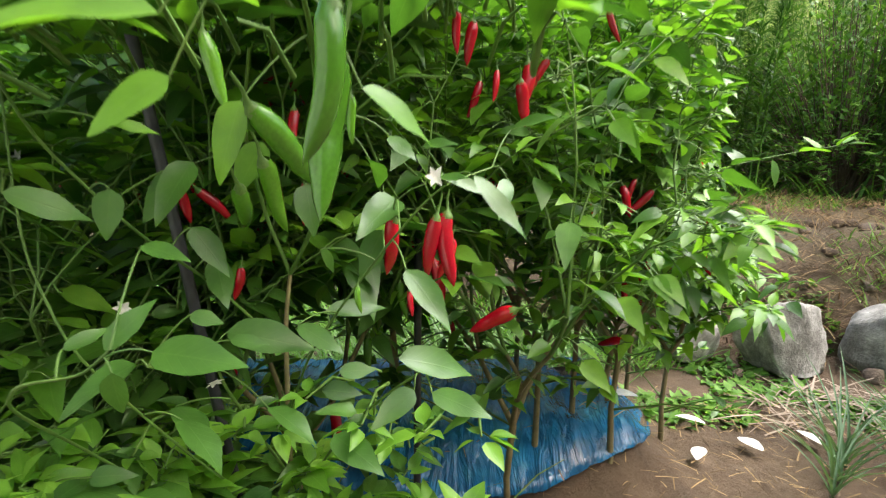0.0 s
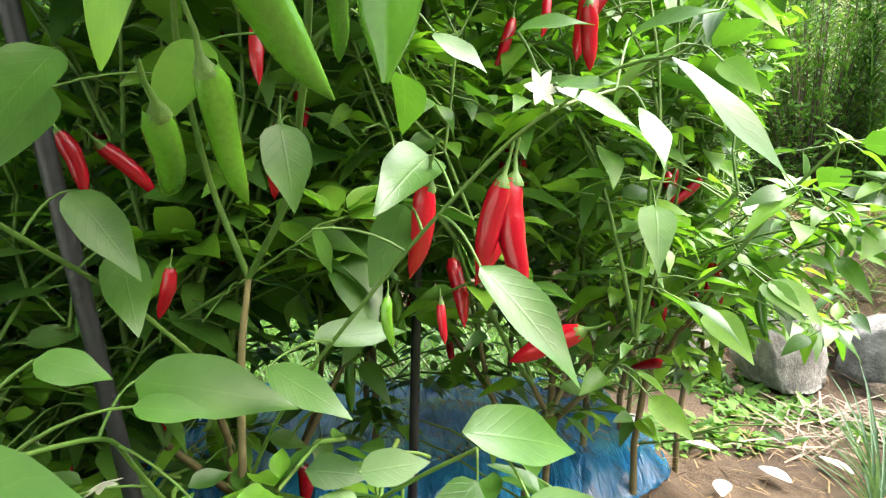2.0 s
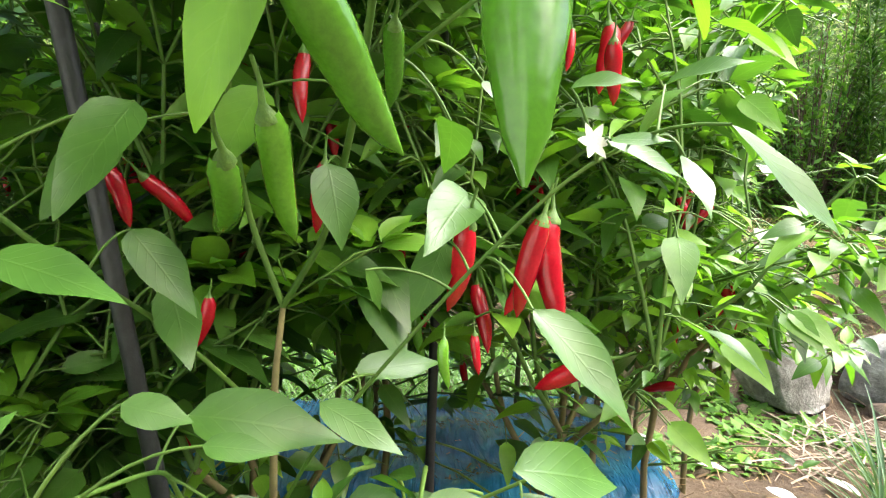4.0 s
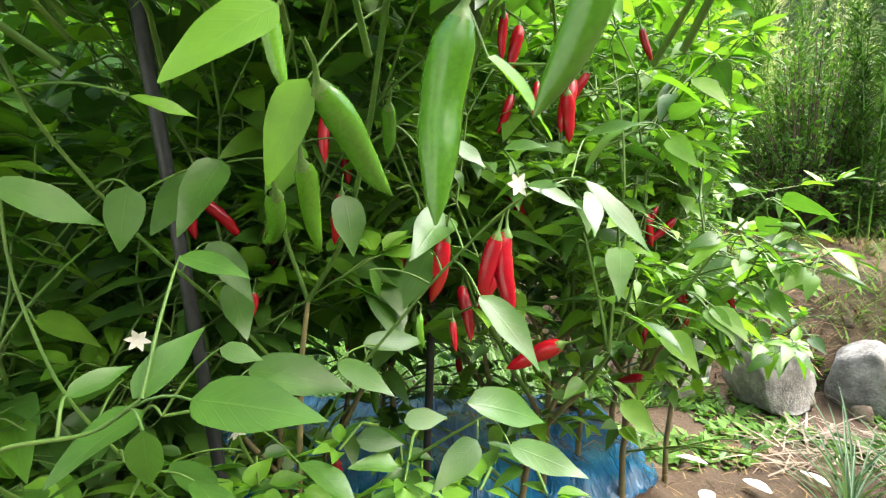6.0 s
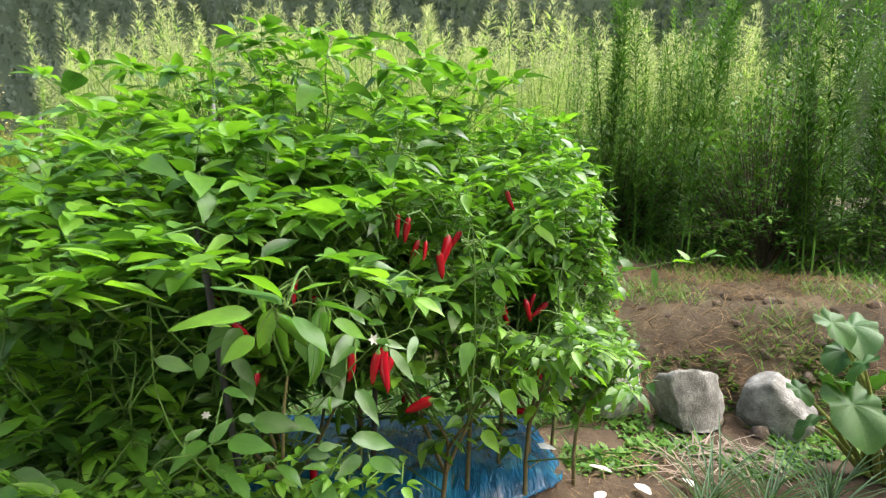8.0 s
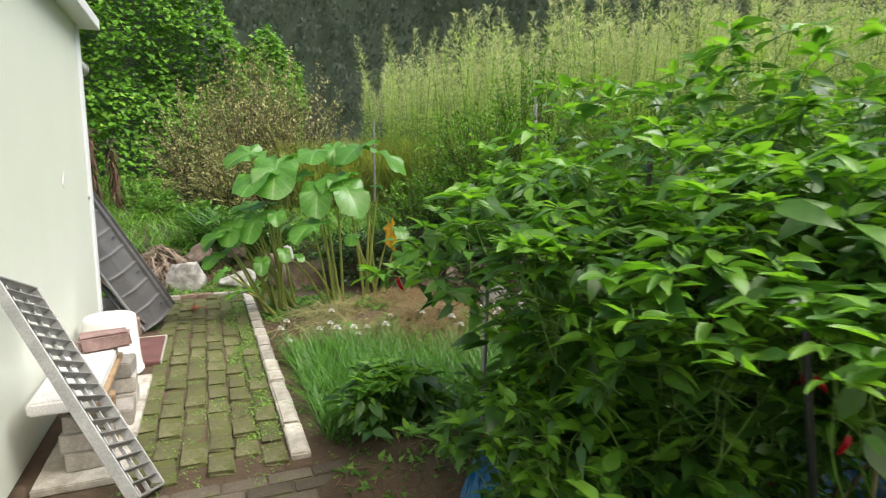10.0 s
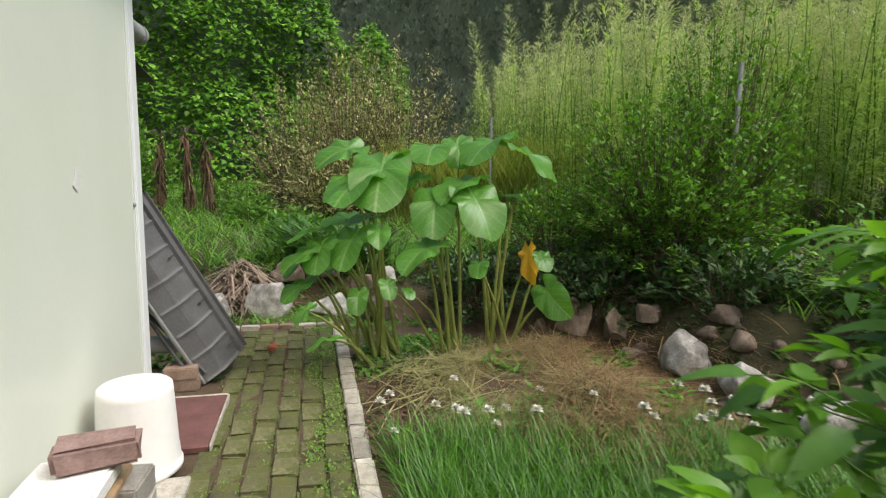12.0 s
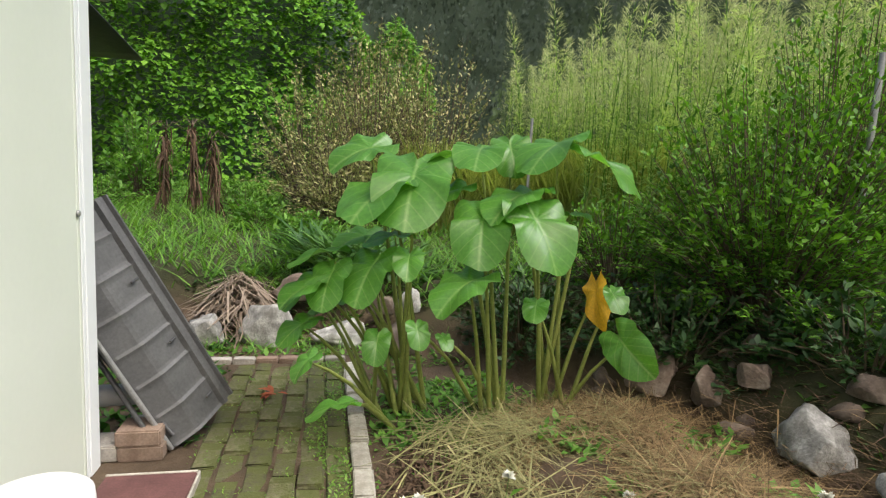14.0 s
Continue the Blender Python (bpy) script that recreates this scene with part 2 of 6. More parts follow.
mp_.inputs["Scale"].default_value, mp_.inputs["Rotation"].default_value = (26.0, 6.0, 8.0), (0.0, 0.0, 0.5)
nz_.inputs["Scale"].default_value, nz_.inputs["Detail"].default_value, nz_.inputs["Distortion"].default_value = 1.0, 4.0, 1.2
nt_.links.new(tc_.outputs["Object"], mp_.inputs["Vector"]); nt_.links.new(mp_.outputs[0], nz_.inputs["Vector"])
bumped(nt_, bs_, nz_.outputs["Fac"], 0.9, 0.03)
M["blue_film"] = m_


# ---- mesh helpers ----
def make_mesh(name, verts, faces, mats, uvs=None, smooth=True, mat_ids=None):
    """verts (n,3), faces (m,k) of one size; uvs per loop."""
    verts, faces = np.asarray(verts, float), np.asarray(faces, int)
    me = bpy.data.meshes.new(name)
    m_, k = faces.shape
    me.vertices.add(len(verts)); me.vertices.foreach_set("co", verts.ravel())
    me.loops.add(m_ * k); me.loops.foreach_set("vertex_index", faces.ravel().astype(np.int32))
    me.polygons.add(m_); me.polygons.foreach_set("loop_start", np.arange(0, m_ * k, k, dtype=np.int32))
    me.polygons.foreach_set("use_smooth", np.full(m_, smooth))
    for mt in mats:
        me.materials.append(mt)
    if mat_ids is not None:
        me.polygons.foreach_set("material_index", np.asarray(mat_ids, np.int32))
    if uvs is not None:
        layer = me.uv_layers.new(name="UVMap")
        layer.data.foreach_set("uv", np.asarray(uvs, float).ravel())
    me.update(calc_edges=True)
    return me


def blade(nl, widths, sag=0.15, fold=0.12, ripple=0.0):
    """A leaf along +y, one long, in 2 x nl quads: half widths at nl+1 stations, a sag at the tip and a fold along the rib."""
    v, uv = [], []
    for i in range(nl + 1):
        t = i / nl
        w = widths(t)
        for s in (-1, 0, 1):
            v.append((s * w, t, -sag * t * t + abs(s) * fold * w * 2 + ripple * s * math.sin(9 * t)))
            uv.append((0.5 + 0.5 * s, t))
    f = []
    for i in range(nl):
        a = 3 * i
        f += [(a, a + 1, a + 4, a + 3), (a + 1, a + 2, a + 5, a + 4)]
    uvl = [uv[j] for q in f for j in q]
    return np.array(v), np.array(f), np.array(uvl)


def stamp(template, pos, direc, size, up=None, wide=None, roll=None):
    """Copies of a leaf template at pos, pointing along direc; returns verts, faces, uvs."""
    tv, tf, tu = template
    pos, d = np.asarray(pos, float), np.asarray(direc, float)
    n = len(pos)
    d = d / np.linalg.norm(d, axis=1, keepdims=True)
    u = np.tile((0.0, 0.0, 1.0), (n, 1)) if up is None else np.asarray(up, float)
    x = np.cross(d, u)
    ln = np.linalg.norm(x, axis=1, keepdims=True)
    x = np.where(ln > 1e-3, x / np.maximum(ln, 1e-3), np.array([1.0, 0, 0]))
    z = np.cross(x, d)
    if roll is not None:
        c, s = np.cos(roll)[:, None], np.sin(roll)[:, None]
        x, z = x * c + z * s, z * c - x * s
    size = np.broadcast_to(np.asarray(size, float), (n,))[:, None, None]
    w = size if wide is None else size * np.broadcast_to(np.asarray(wide, float), (n,))[:, None, None]
    v = pos[:, None] + w * tv[None, :, :1] * x[:, None] + size * tv[None, :, 1:2] * d[:, None] + size * tv[None, :, 2:] * z[:, None]
    f = tf[None] + (np.arange(n) * len(tv))[:, None, None]
    return v.reshape(-1, 3), f.reshape(-1, tf.shape[1]), np.tile(tu, (n, 1))


def merged(parts):
    vs, fs, us, off = [], [], [], 0
    for v, f, u in parts:
        vs.append(v); fs.append(f + off); us.append(u); off += len(v)
    return np.concatenate(vs), np.concatenate(fs), np.concatenate(us)


def tube(points, radii, sides=6):
    """A tapered tube along points, as verts, quads, uvs."""
    p = np.asarray(points, float)
    r = np.broadcast_to(np.asarray(radii, float), (len(p),))
    t = np.gradient(p, axis=0)
    t /= np.maximum(np.linalg.norm(t, axis=1, keepdims=True), 1e-6)
    ref = np.where(np.abs(t[:, 2:]) > 0.9, np.array([[1.0, 0, 0]]), np.array([[0, 0, 1.0]]))
    x = np.cross(t, ref); x /= np.linalg.norm(x, axis=1, keepdims=True)
    for i in range(1, len(p)):
        xi = x[i - 1] - t[i] * np.dot(x[i - 1], t[i])
        ln = np.linalg.norm(xi)
        if ln > 1e-3:
            x[i] = xi / ln
    y = np.cross(t, x)
    a = np.linspace(0, 2 * np.pi, sides, endpoint=False)
    v = p[:, None] + r[:, None, None] * (np.cos(a)[None, :, None] * x[:, None] + np.sin(a)[None, :, None] * y[:, None])
    f = []
    for i in range(len(p) - 1):
        for j in range(sides):
            k = (j + 1) % sides
            f.append((i * sides + j, i * sides + k, (i + 1) * sides + k, (i + 1) * sides + j))
    f = np.array(f)
    return v.reshape(-1, 3), f, np.zeros((len(f) * 4, 2))


def child(name, data, parent, label=""):
    ob = new(name, data)
    ob.parent = parent
    if label:
        ob["label"] = label
    return ob


def part(name, bm, mat, parent, label=""):
    me = bpy.data.meshes.new(name)
    bm.to_mesh(me); bm.free()
    me.materials.append(mat)
    return child(name, me, parent, label)


def mesh_of(name, geo, mats, **kw):
    return make_mesh(name, geo[0], geo[1], mats, geo[2], **kw)


def empty(name, x=0.0, y=0.0, z=0.0):
    ob = new(name)
    ob.matrix_world = Matrix.Translation((x, y, z))
    ob.empty_display_size = 0.1
    return ob


def block(sx, sy, sz, bevel=0.008, segs=1, jitter=0.0, seed=0):
    """A bevelled block standing on z = 0."""
    bm = bmesh.new()
    bmesh.ops.create_cube(bm, size=1.0)
    bmesh.ops.scale(bm, vec=(sx, sy, sz), verts=bm.verts)
    bmesh.ops.translate(bm, vec=(0, 0, sz / 2), verts=bm.verts)
    if bevel:
        bmesh.ops.bevel(bm, geom=bm.edges[:], offset=bevel, segments=segs, affect="EDGES")
    if jitter:
        r = random.Random(seed)
        for v in bm.verts:
            v.co += Vector([r.uniform(-jitter, jitter) for _ in range(3)])
    return bm


def block_mesh(name, mat, *a, **kw):
    bm = block(*a, **kw)
    me = bpy.data.meshes.new(name)
    bm.to_mesh(me); bm.free()
    me.materials.append(mat)
    return me


def smooth01(a, b, x):
    t = np.clip((x - a) / (b - a), 0, 1)
    return t * t * (3 - 2 * t)


# ---- ground ----
BANK_X = np.array([-60, -12, -8.2, -6.9, -6.0, -5.0, -4.0, -3.2, -2.4, -1.2, 0.4, 1.6, 2.6, 5, 9, 60])
BANK_Y = np.array([-8, 2.0, 3.9, 4.75, 5.15, 5.3, 5.2, 4.9, 4.5, 4.1, 3.4, 2.85, 2.75, 2.4, 2, -4])


def height(x, y):
    """The lie of the land: a flat garden, a stony bank behind it, a terrace that climbs away."""
    x, y = np.asarray(x, float), np.asarray(y, float)
    d = (y - np.interp(x, BANK_X, BANK_Y)) * 0.85
    left = smooth01(-4.5, -7.0, x)
    step = 0.62 - 0.2 * left
    h = step * smooth01(0.0, 0.75, d) + 0.09 * np.clip(d - 0.5, 0, 12) + 0.03 * np.clip(d - 12.5, 0, 60) + 0.02 * np.clip(d, 0, 1) * np.sin(2.1 * x) * np.cos(1.7 * y)
    bed = 0.17 * smooth01(0.62, 0.28, np.abs(y - 2.05 - 0.08 * x)) * smooth01(-2.3, -1.9, x) * smooth01(0.95, 0.62, x)
    return h + bed


def ground_sheet(name, xs, ys, mat):
    X, Y = np.meshgrid(xs, ys)
    Z = height(X, Y)
    near = (np.abs(X) < 12) & (Y > -6) & (Y < 16)
    rough_ = np.vectorize(lambda a, b: noise.noise(Vector((a * 2.3, b * 2.3, 0.0))) + 0.5 * noise.noise(Vector((a * 6, b * 6, 3.0))))(X, Y)
    Z = Z + np.where(near, 0.05 * rough_ * smooth01(0.25, 0.5, Z), 0)
    Z = Z + np.where(near, 0.012 * (np.sin(13 * X + 5 * np.sin(3 * Y)) * np.cos(11 * Y + 4 * np.sin(4 * X))), 0) * smooth01(0.05, 0.3, np.abs(Z) + (X > -1.9) * 0.2)
    v = np.stack([X, Y, Z], -1).reshape(-1, 3)
    nx, ny = len(xs), len(ys)
    i = (np.arange(ny - 1)[:, None] * nx + np.arange(nx - 1)[None]).ravel()
    f = np.stack([i, i + 1, i + 1 + nx, i + nx], 1)
    return tagged(new(name, make_mesh(name, v, f, [mat])), "dark garden soil rising to a grassy terrace", "ground", kind="structure")


m_, nt_, bs_ = material("garden_ground", 0.95)
sep_ = nt_.nodes.new("ShaderNodeSeparateXYZ")
geo_ = nt_.nodes.new("ShaderNodeNewGeometry")
nt_.links.new(geo_.outputs["Position"], sep_.inputs[0])
c1 = ramp(nt_, noise_at(nt_, 2.5, 8, 0.7), [(0.25, (0.045, 0.03, 0.018)), (0.5, (0.095, 0.063, 0.036)), (0.75, (0.17, 0.12, 0.075))])
c2 = ramp(nt_, noise_at(nt_, 1.3, 8, 0.7), [(0.3, (0.065, 0.05, 0.03)), (0.5, (0.135, 0.105, 0.068)), (0.62, (0.2, 0.16, 0.105)), (0.8, (0.085, 0.075, 0.036))])
c3 = ramp(nt_, noise_at(nt_, 3.0, 8, 0.7), [(0.3, (0.03, 0.032, 0.012)), (0.6, (0.055, 0.055, 0.02)), (0.8, (0.06, 0.045, 0.025))])
up_ = ramp(nt_, sep_.outputs[2], [(0.1, (0, 0, 0)), (0.35, (1, 1, 1))])
far_ = nt_.nodes.new("ShaderNodeMath"); far_.operation = "MULTIPLY_ADD"; far_.inputs[1].default_value = -0.33; far_.inputs[2].default_value = 0.0
nt_.links.new(sep_.outputs[0], far_.inputs[0])
left_ = ramp(nt_, far_.outputs[0], [(0.1, (0, 0, 0)), (0.5, (1, 1, 1))])
bank_ = mixed(nt_, c2, c3, left_)
nt_.links.new(mixed(nt_, c1, bank_, up_), bs_.inputs["Base Color"])
bumped(nt_, bs_, noise_at(nt_, 22, 8, 0.75), 0.9, 0.03)
M["garden_ground"] = m_

xs_ = np.concatenate([np.linspace(-400, -30, 20), np.linspace(-29, -9.2, 45), np.linspace(-9, 5, 230), np.linspace(5.2, 29, 55), np.linspace(30, 400, 20)])
ys_ = np.concatenate([np.linspace(-400, -20, 16), np.linspace(-19, -2.2, 30), np.linspace(-2, 8, 170), np.linspace(8.2, 30, 50), np.linspace(31, 400, 22)])
ground_sheet("ground", xs_, ys_, M["garden_ground"])


# ---- path, kerb and shed: u runs along the path, v across it towards the shed ----
KX, KY, UX, UY = -2.51, 1.66, -0.727, 0.687
PATH_TURN = math.degrees(math.atan2(UY, UX)) - 90


def uv(u, v, z=0.0):
    return Vector((KX + UX * u - UY * v, KY + UY * u + UX * v, z))


def at_uv(ob, u, v, z=0.0, turn=0.0, tilt=(0, 0)):
    p = uv(u, v, z)
    ob.matrix_world = pose(p.x, p.y, p.z, tilt[0], tilt[1], PATH_TURN + turn)
    return ob


def rock_mesh(name, mat, sx, sy, sz, seed, rough=0.22, flat=0.35, fine=4):
    """A boulder: a subdivided ball cut by planes, then roughened."""
    bm = bmesh.new()
    bmesh.ops.create_icosphere(bm, subdivisions=fine, radius=1.0)
    r = random.Random(seed)
    cuts = [(Vector((r.gauss(0, 1), r.gauss(0, 1), r.gauss(0, 1))).normalized(), r.uniform(0.5, 0.85)) for _ in range(15)]
    off = Vector((seed * 3.7, seed * 1.3, 0))
    for v in bm.verts:
        p = v.co.copy()
        for n, d in cuts:
            over = p.dot(n) - d
            if over > 0:
                p -= n * over * 0.97
        p *= 1 + 0.5 * rough * noise.noise(p * 1.4 + off) + 0.06 * noise.noise(p * 5 + off) + 0.03 * noise.noise(p * 13 + off)
        v.co = Vector((p.x * sx, p.y * sy, max(p.z, -flat) * sz))
    zmin = min(v.co.z for v in bm.verts)
    for v in bm.verts:
        v.co.z -= zmin
    for f in bm.faces:
        f.smooth = True
    me = bpy.data.meshes.new(name)
    bm.to_mesh(me); bm.free()
    me.materials.append(mat)
    return me


def rock(x, y, sx, sy, sz, seed, mat="stone", turn=0.0, z=None, label="weathered grey boulder on the garden soil", tilt=0.0, group=""):
    ob = new("rock", rock_mesh("rock", M[mat], sx, sy, sz, seed))
    zz = float(height(x, y)) - 0.04 if z is None else z
    ob.matrix_world = pose(x, y, zz, tilt, 0, turn)
    return tagged(ob, label, "rock", group)


def shed():
    s = empty("shed")
    at_uv(s, 0, 1.33)
    tagged(s, "cream-white prefabricated panel shed with white corner trim", "shed")
    L0, L1, D, H = -4.2, 2.85, 2.4, 2.75

    def slab(name, mat, u0, u1, v0, v1, z0, z1, label="", bevel=0.004):
        bm = block(v1 - v0, u1 - u0, z1 - z0, bevel)
        bmesh.ops.translate(bm, vec=(-(v0 + v1) / 2, (u0 + u1) / 2, z0), verts=bm.verts)
        return part(name, bm, M[mat], s, label)
    # the facing wall in panels with narrow joints
    u = L0
    while u < L1 - 0.11:
        e = min(u + 3.45, L1 - 0.1)
        slab("panel", "wall_paint", u + 0.002, e - 0.002, 0.0, 0.1, 0.02, H)
        u = e
    slab("end_wall", "wall_paint", L1 - 0.1, L1 - 0.004, 0.1, D, 0.02, H)
    slab("rear_wall", "wall_paint", L0, L1 - 0.1, D - 0.1, D, 0.02, H)
    slab("near_wall", "wall_paint", L0, L0 + 0.1, 0.1, D - 0.1, 0.02, H)
    slab("corner_trim", "trim_white", L1 - 0.1, L1 + 0.01, -0.012, 0.09, 0.0, H, "white folded metal corner trim")
    slab("trim_lip", "trim_white", L1 - 0.13, L1 - 0.1, -0.006, 0.0, 0.0, H)
    slab("roof", "trim_white", L0 - 0.2, L1 + 0.12, -0.15, D + 0.15, H, H + 0.09, "white metal roof edge")
    # dome bolt and scuff
    bm = bmesh.new()
    bmesh.ops.create_uvsphere(bm, u_segments=12, v_segments=8, radius=0.016)
    bmesh.ops.scale(bm, vec=(0.6, 1, 1), verts=bm.verts)
    bmesh.ops.translate(bm, vec=(0.006, L1 - 0.15, 1.31), verts=bm.verts)
    part("bolt", bm, M["steel"], s, "grey dome bolt head")
    bm = block(0.002, 0.06, 0.1, 0)
    bmesh.ops.rotate(bm, cent=(0, 0, 0), matrix=Matrix.Rotation(radians(-32), 3, "X"), verts=bm.verts)
    bmesh.ops.translate(bm, vec=(0.004, L1 - 1.04, 1.43), verts=bm.verts)
    part("scuff_patch", bm, M["foam"], s, "pale scuffed patch of filler")
    # drain pipe through the end wall
    bm = bmesh.new()
    bmesh.ops.create_cone(bm, cap_ends=False, segments=28, radius1=0.06, radius2=0.06, depth=0.5)
    bmesh.ops.solidify(bm, geom=bm.faces[:], thickness=0.006)
    bmesh.ops.rotate(bm, cent=(0, 0, 0), matrix=Matrix.Rotation(radians(90), 3, "X"), verts=bm.verts)
    bmesh.ops.translate(bm, vec=(-0.07, L1 + 0.17, 2.46), verts=bm.verts)
    pipe_ = part("drain_pipe", bm, M["pipe"], s, "short grey plastic drain pipe")
    bm = bmesh.new()
    bmesh.ops.create_cone(bm, cap_ends=False, segments=28, radius1=0.068, radius2=0.068, depth=0.06)
    bmesh.ops.solidify(bm, geom=bm.faces[:], thickness=0.006)
    bmesh.ops.rotate(bm, cent=(0, 0, 0), matrix=Matrix.Rotation(radians(90), 3, "X"), verts=bm.verts)
    bmesh.ops.translate(bm, vec=(-0.07, L1 + 0.4, 2.46), verts=bm.verts)
    part("collar", bm, M["pipe"], pipe_)


shed()


def tile_sheet():
    """A steel roof-tile sheet, stepped across, with raised side ribs, leaning on the shed's corner."""
    s = empty("roof_tile_sheet")
    tagged(s, "grey stepped metal roof-tile sheet leaning against the shed corner", "roof tile")
    W, L, N = 0.45, 1.35, 7
    across = ((-0.5, -0.085), (-0.47, -0.078), (-0.24, -0.008), (-0.19, 0.0), (0.0, 0.003), (0.2, 0.0), (0.25, 0.002), (0.28, 0.03), (0.33, 0.032), (0.36, 0.002), (0.45, -0.004), (0.475, 0.016), (0.5, 0.014))
    v, f = [], []
    cols, rows = len(across), N * 12
    for j in range(rows + 1):
        t = j / rows
        d = abs((t * N + 0.5) % 1.0 - 0.5) * 12
        ridge = 0.013 * max(0.0, 1 - (d / 1.1) ** 2) + 0.006 * ((t * N) % 1.0)
        for i, (a, h) in enumerate(across):
            v.append((a * W, t * L, h + (ridge if 1 <= i <= 6 else 0.0)))
    f = [(j * cols + i, j * cols + i + 1, (j + 1) * cols + i + 1, (j + 1) * cols + i) for j in range(rows) for i in range(cols - 1)]
    sheet = child("sheet", make_mesh("sheet", v, f, [M["tile_grey"]], smooth=False), s)
    md = sheet.modifiers.new("thick", "SOLIDIFY"); md.thickness = 0.01
    bm = block(0.022, L, 0.03, 0.006)
    bmesh.ops.translate(bm, vec=(-W / 2 - 0.012, L / 2, -0.1), verts=bm.verts)
    part("edge_rail", bm, M["steel"], s, "pale bent side rail")
    for k in range(1, N):
        if k % 2:
            bm = block(0.055, 0.014, 0.014, 0.004)
            bmesh.ops.translate(bm, vec=(0.06, (k - 0.4) * L / N, 0.022), verts=bm.verts)
            part("clip", bm, M["dark_metal"], s, "dark fixing clip")
    bl, br = Vector((-5.29, 3.0, 0.05)), Vector((-5.4, 3.44, 0.03))
    x = (br - bl).normalized()
    y = Vector((-0.354, -0.579, 1.25)).normalized()
    x = (x - y * x.dot(y)).normalized()
    z = x.cross(y)
    m = Matrix((x, y, z)).transposed().to_4x4()
    m.translation = bl + x * 0.225
    s.matrix_world = m


tile_sheet()


def bucket():
    s = empty("bucket")
    tagged(s, "white plastic bucket standing upside down on the slabs", "bucket")
    prof = [(0.222, 0.0), (0.228, 0.01), (0.228, 0.03), (0.219, 0.035), (0.217, 0.06), (0.21, 0.12), (0.194, 0.4), (0.19, 0.43), (0.175, 0.441), (0.1, 0.437), (0.0, 0.436)]
    n = 40
    v = [(r * math.cos(2 * math.pi * i / n), r * math.sin(2 * math.pi * i / n), z) for r, z in prof for i in range(n)]
    f = [(j * n + i, j * n + (i + 1) % n, (j + 1) * n + (i + 1) % n, (j + 1) * n + i) for j in range(len(prof) - 1) for i in range(n)]
    child("body", make_mesh("body", v, f, [M["white_plastic"]]), s)
    for a in (40, 220):
        bm = block(0.03, 0.03, 0.03, 0.006)
        bmesh.ops.translate(bm, vec=(0.22, 0, 0.05), verts=bm.verts)
        bmesh.ops.rotate(bm, cent=(0, 0, 0), matrix=Matrix.Rotation(radians(a), 3, "Z"), verts=bm.verts)
        part("ear", bm, M["white_plastic"], s)
    at_uv(s, 1.74, 1.1, 0.045)
    s.scale = (0.88, 0.88, 1.0)


bucket()


def simple(name, label, cat, mat, size, u, v, z, turn=0.0, bevel=0.01, tilt=(0, 0), jitter=0.0, group=""):
    ob = new(name, block_mesh(name, M[mat], *size, bevel=bevel, segs=2, jitter=jitter, seed=int(u * 100)))
    at_uv(ob, u, v, z, turn, tilt)
    return tagged(ob, label, cat, group)


# slabs beside the path, the foam bench on bricks, the stone on it
for u_, w_ in ((0.35, 0.48), (0.86, 0.5), (1.38, 0.5)):
    simple("concrete_slab", "pale concrete slab lying beside the mossy path", "slab", "kerb", (0.4, w_, 0.04), u_, 1.04, 0.002, bevel=0.006, group="slabs beside the path")
pad = empty("rubber_pad")
tagged(pad, "dark maroon paving pad with a worn pale rim", "paving pad")
at_uv(pad, 2.3, 1.02)
part("pad", block(0.42, 0.74, 0.045, 0.008), M["maroon"], pad)
for dx, dy, sx, sy in ((-0.217, 0, 0.012, 0.75), (0.0, 0.377, 0.42, 0.012)):
    bm = block(sx if dx == 0 else sx, sy, 0.048, 0.004)
    bmesh.ops.translate(bm, vec=(-dx, dy, 0), verts=bm.verts)
    part("rim", bm, M["kerb"], pad, "pale worn rim")
bench = simple("foam_board", "thick white foam board laid across bricks", "foam board", "foam", (0.28, 0.9, 0.07), 0.64, 1.106, 0.37, 0.5, 0.012)
simple("timber_plank", "weathered plank under the white foam board", "plank", "timber", (0.05, 0.95, 0.028), 0.68, 0.97, 0.342, 1.0, 0.004)
for k_, (u_, v_, z_) in enumerate(((1.1, 0.98, 0.042), (1.1, 0.98, 0.142), (1.1, 0.99, 0.242), (0.82, 0.97, 0.042), (0.34, 1.02, 0.042), (0.34, 1.03, 0.142), (0.34, 1.02, 0.242))):
    simple("brick", "pale grey concrete brick stacked beside the shed", "brick", "grey_brick", (0.2, 0.21, 0.1), u_, v_, z_, 4 * math.sin(k_ * 2.3), 0.008, group="stacked bricks")
simple("timber_block", "sawn orange-brown timber block under the board", "timber", "timber", (0.07, 0.1, 0.27), 0.56, 0.96, 0.042, 8, 0.004)
simple("red_stone", "rough reddish stone block lying on the foam board", "stone", "red_stone", (0.28, 0.14, 0.1), 1.03, 1.03, 0.441, 14, 0.018, jitter=0.008)
for k_, (u_, v_, z_) in enumerate(((2.97, 1.14, 0.0), (2.97, 1.15, 0.085), (3.2, 1.2, 0.0), (2.98, 1.36, 0.0))):
    simple("brick", "brown paving brick piled behind the shed corner", "brick", "pink_brick" if k_ < 2 else "grey_brick", (0.22, 0.19, 0.085), u_, v_, z_, 9 * math.sin(k_ * 3.1), 0.008, group="bricks behind the shed")


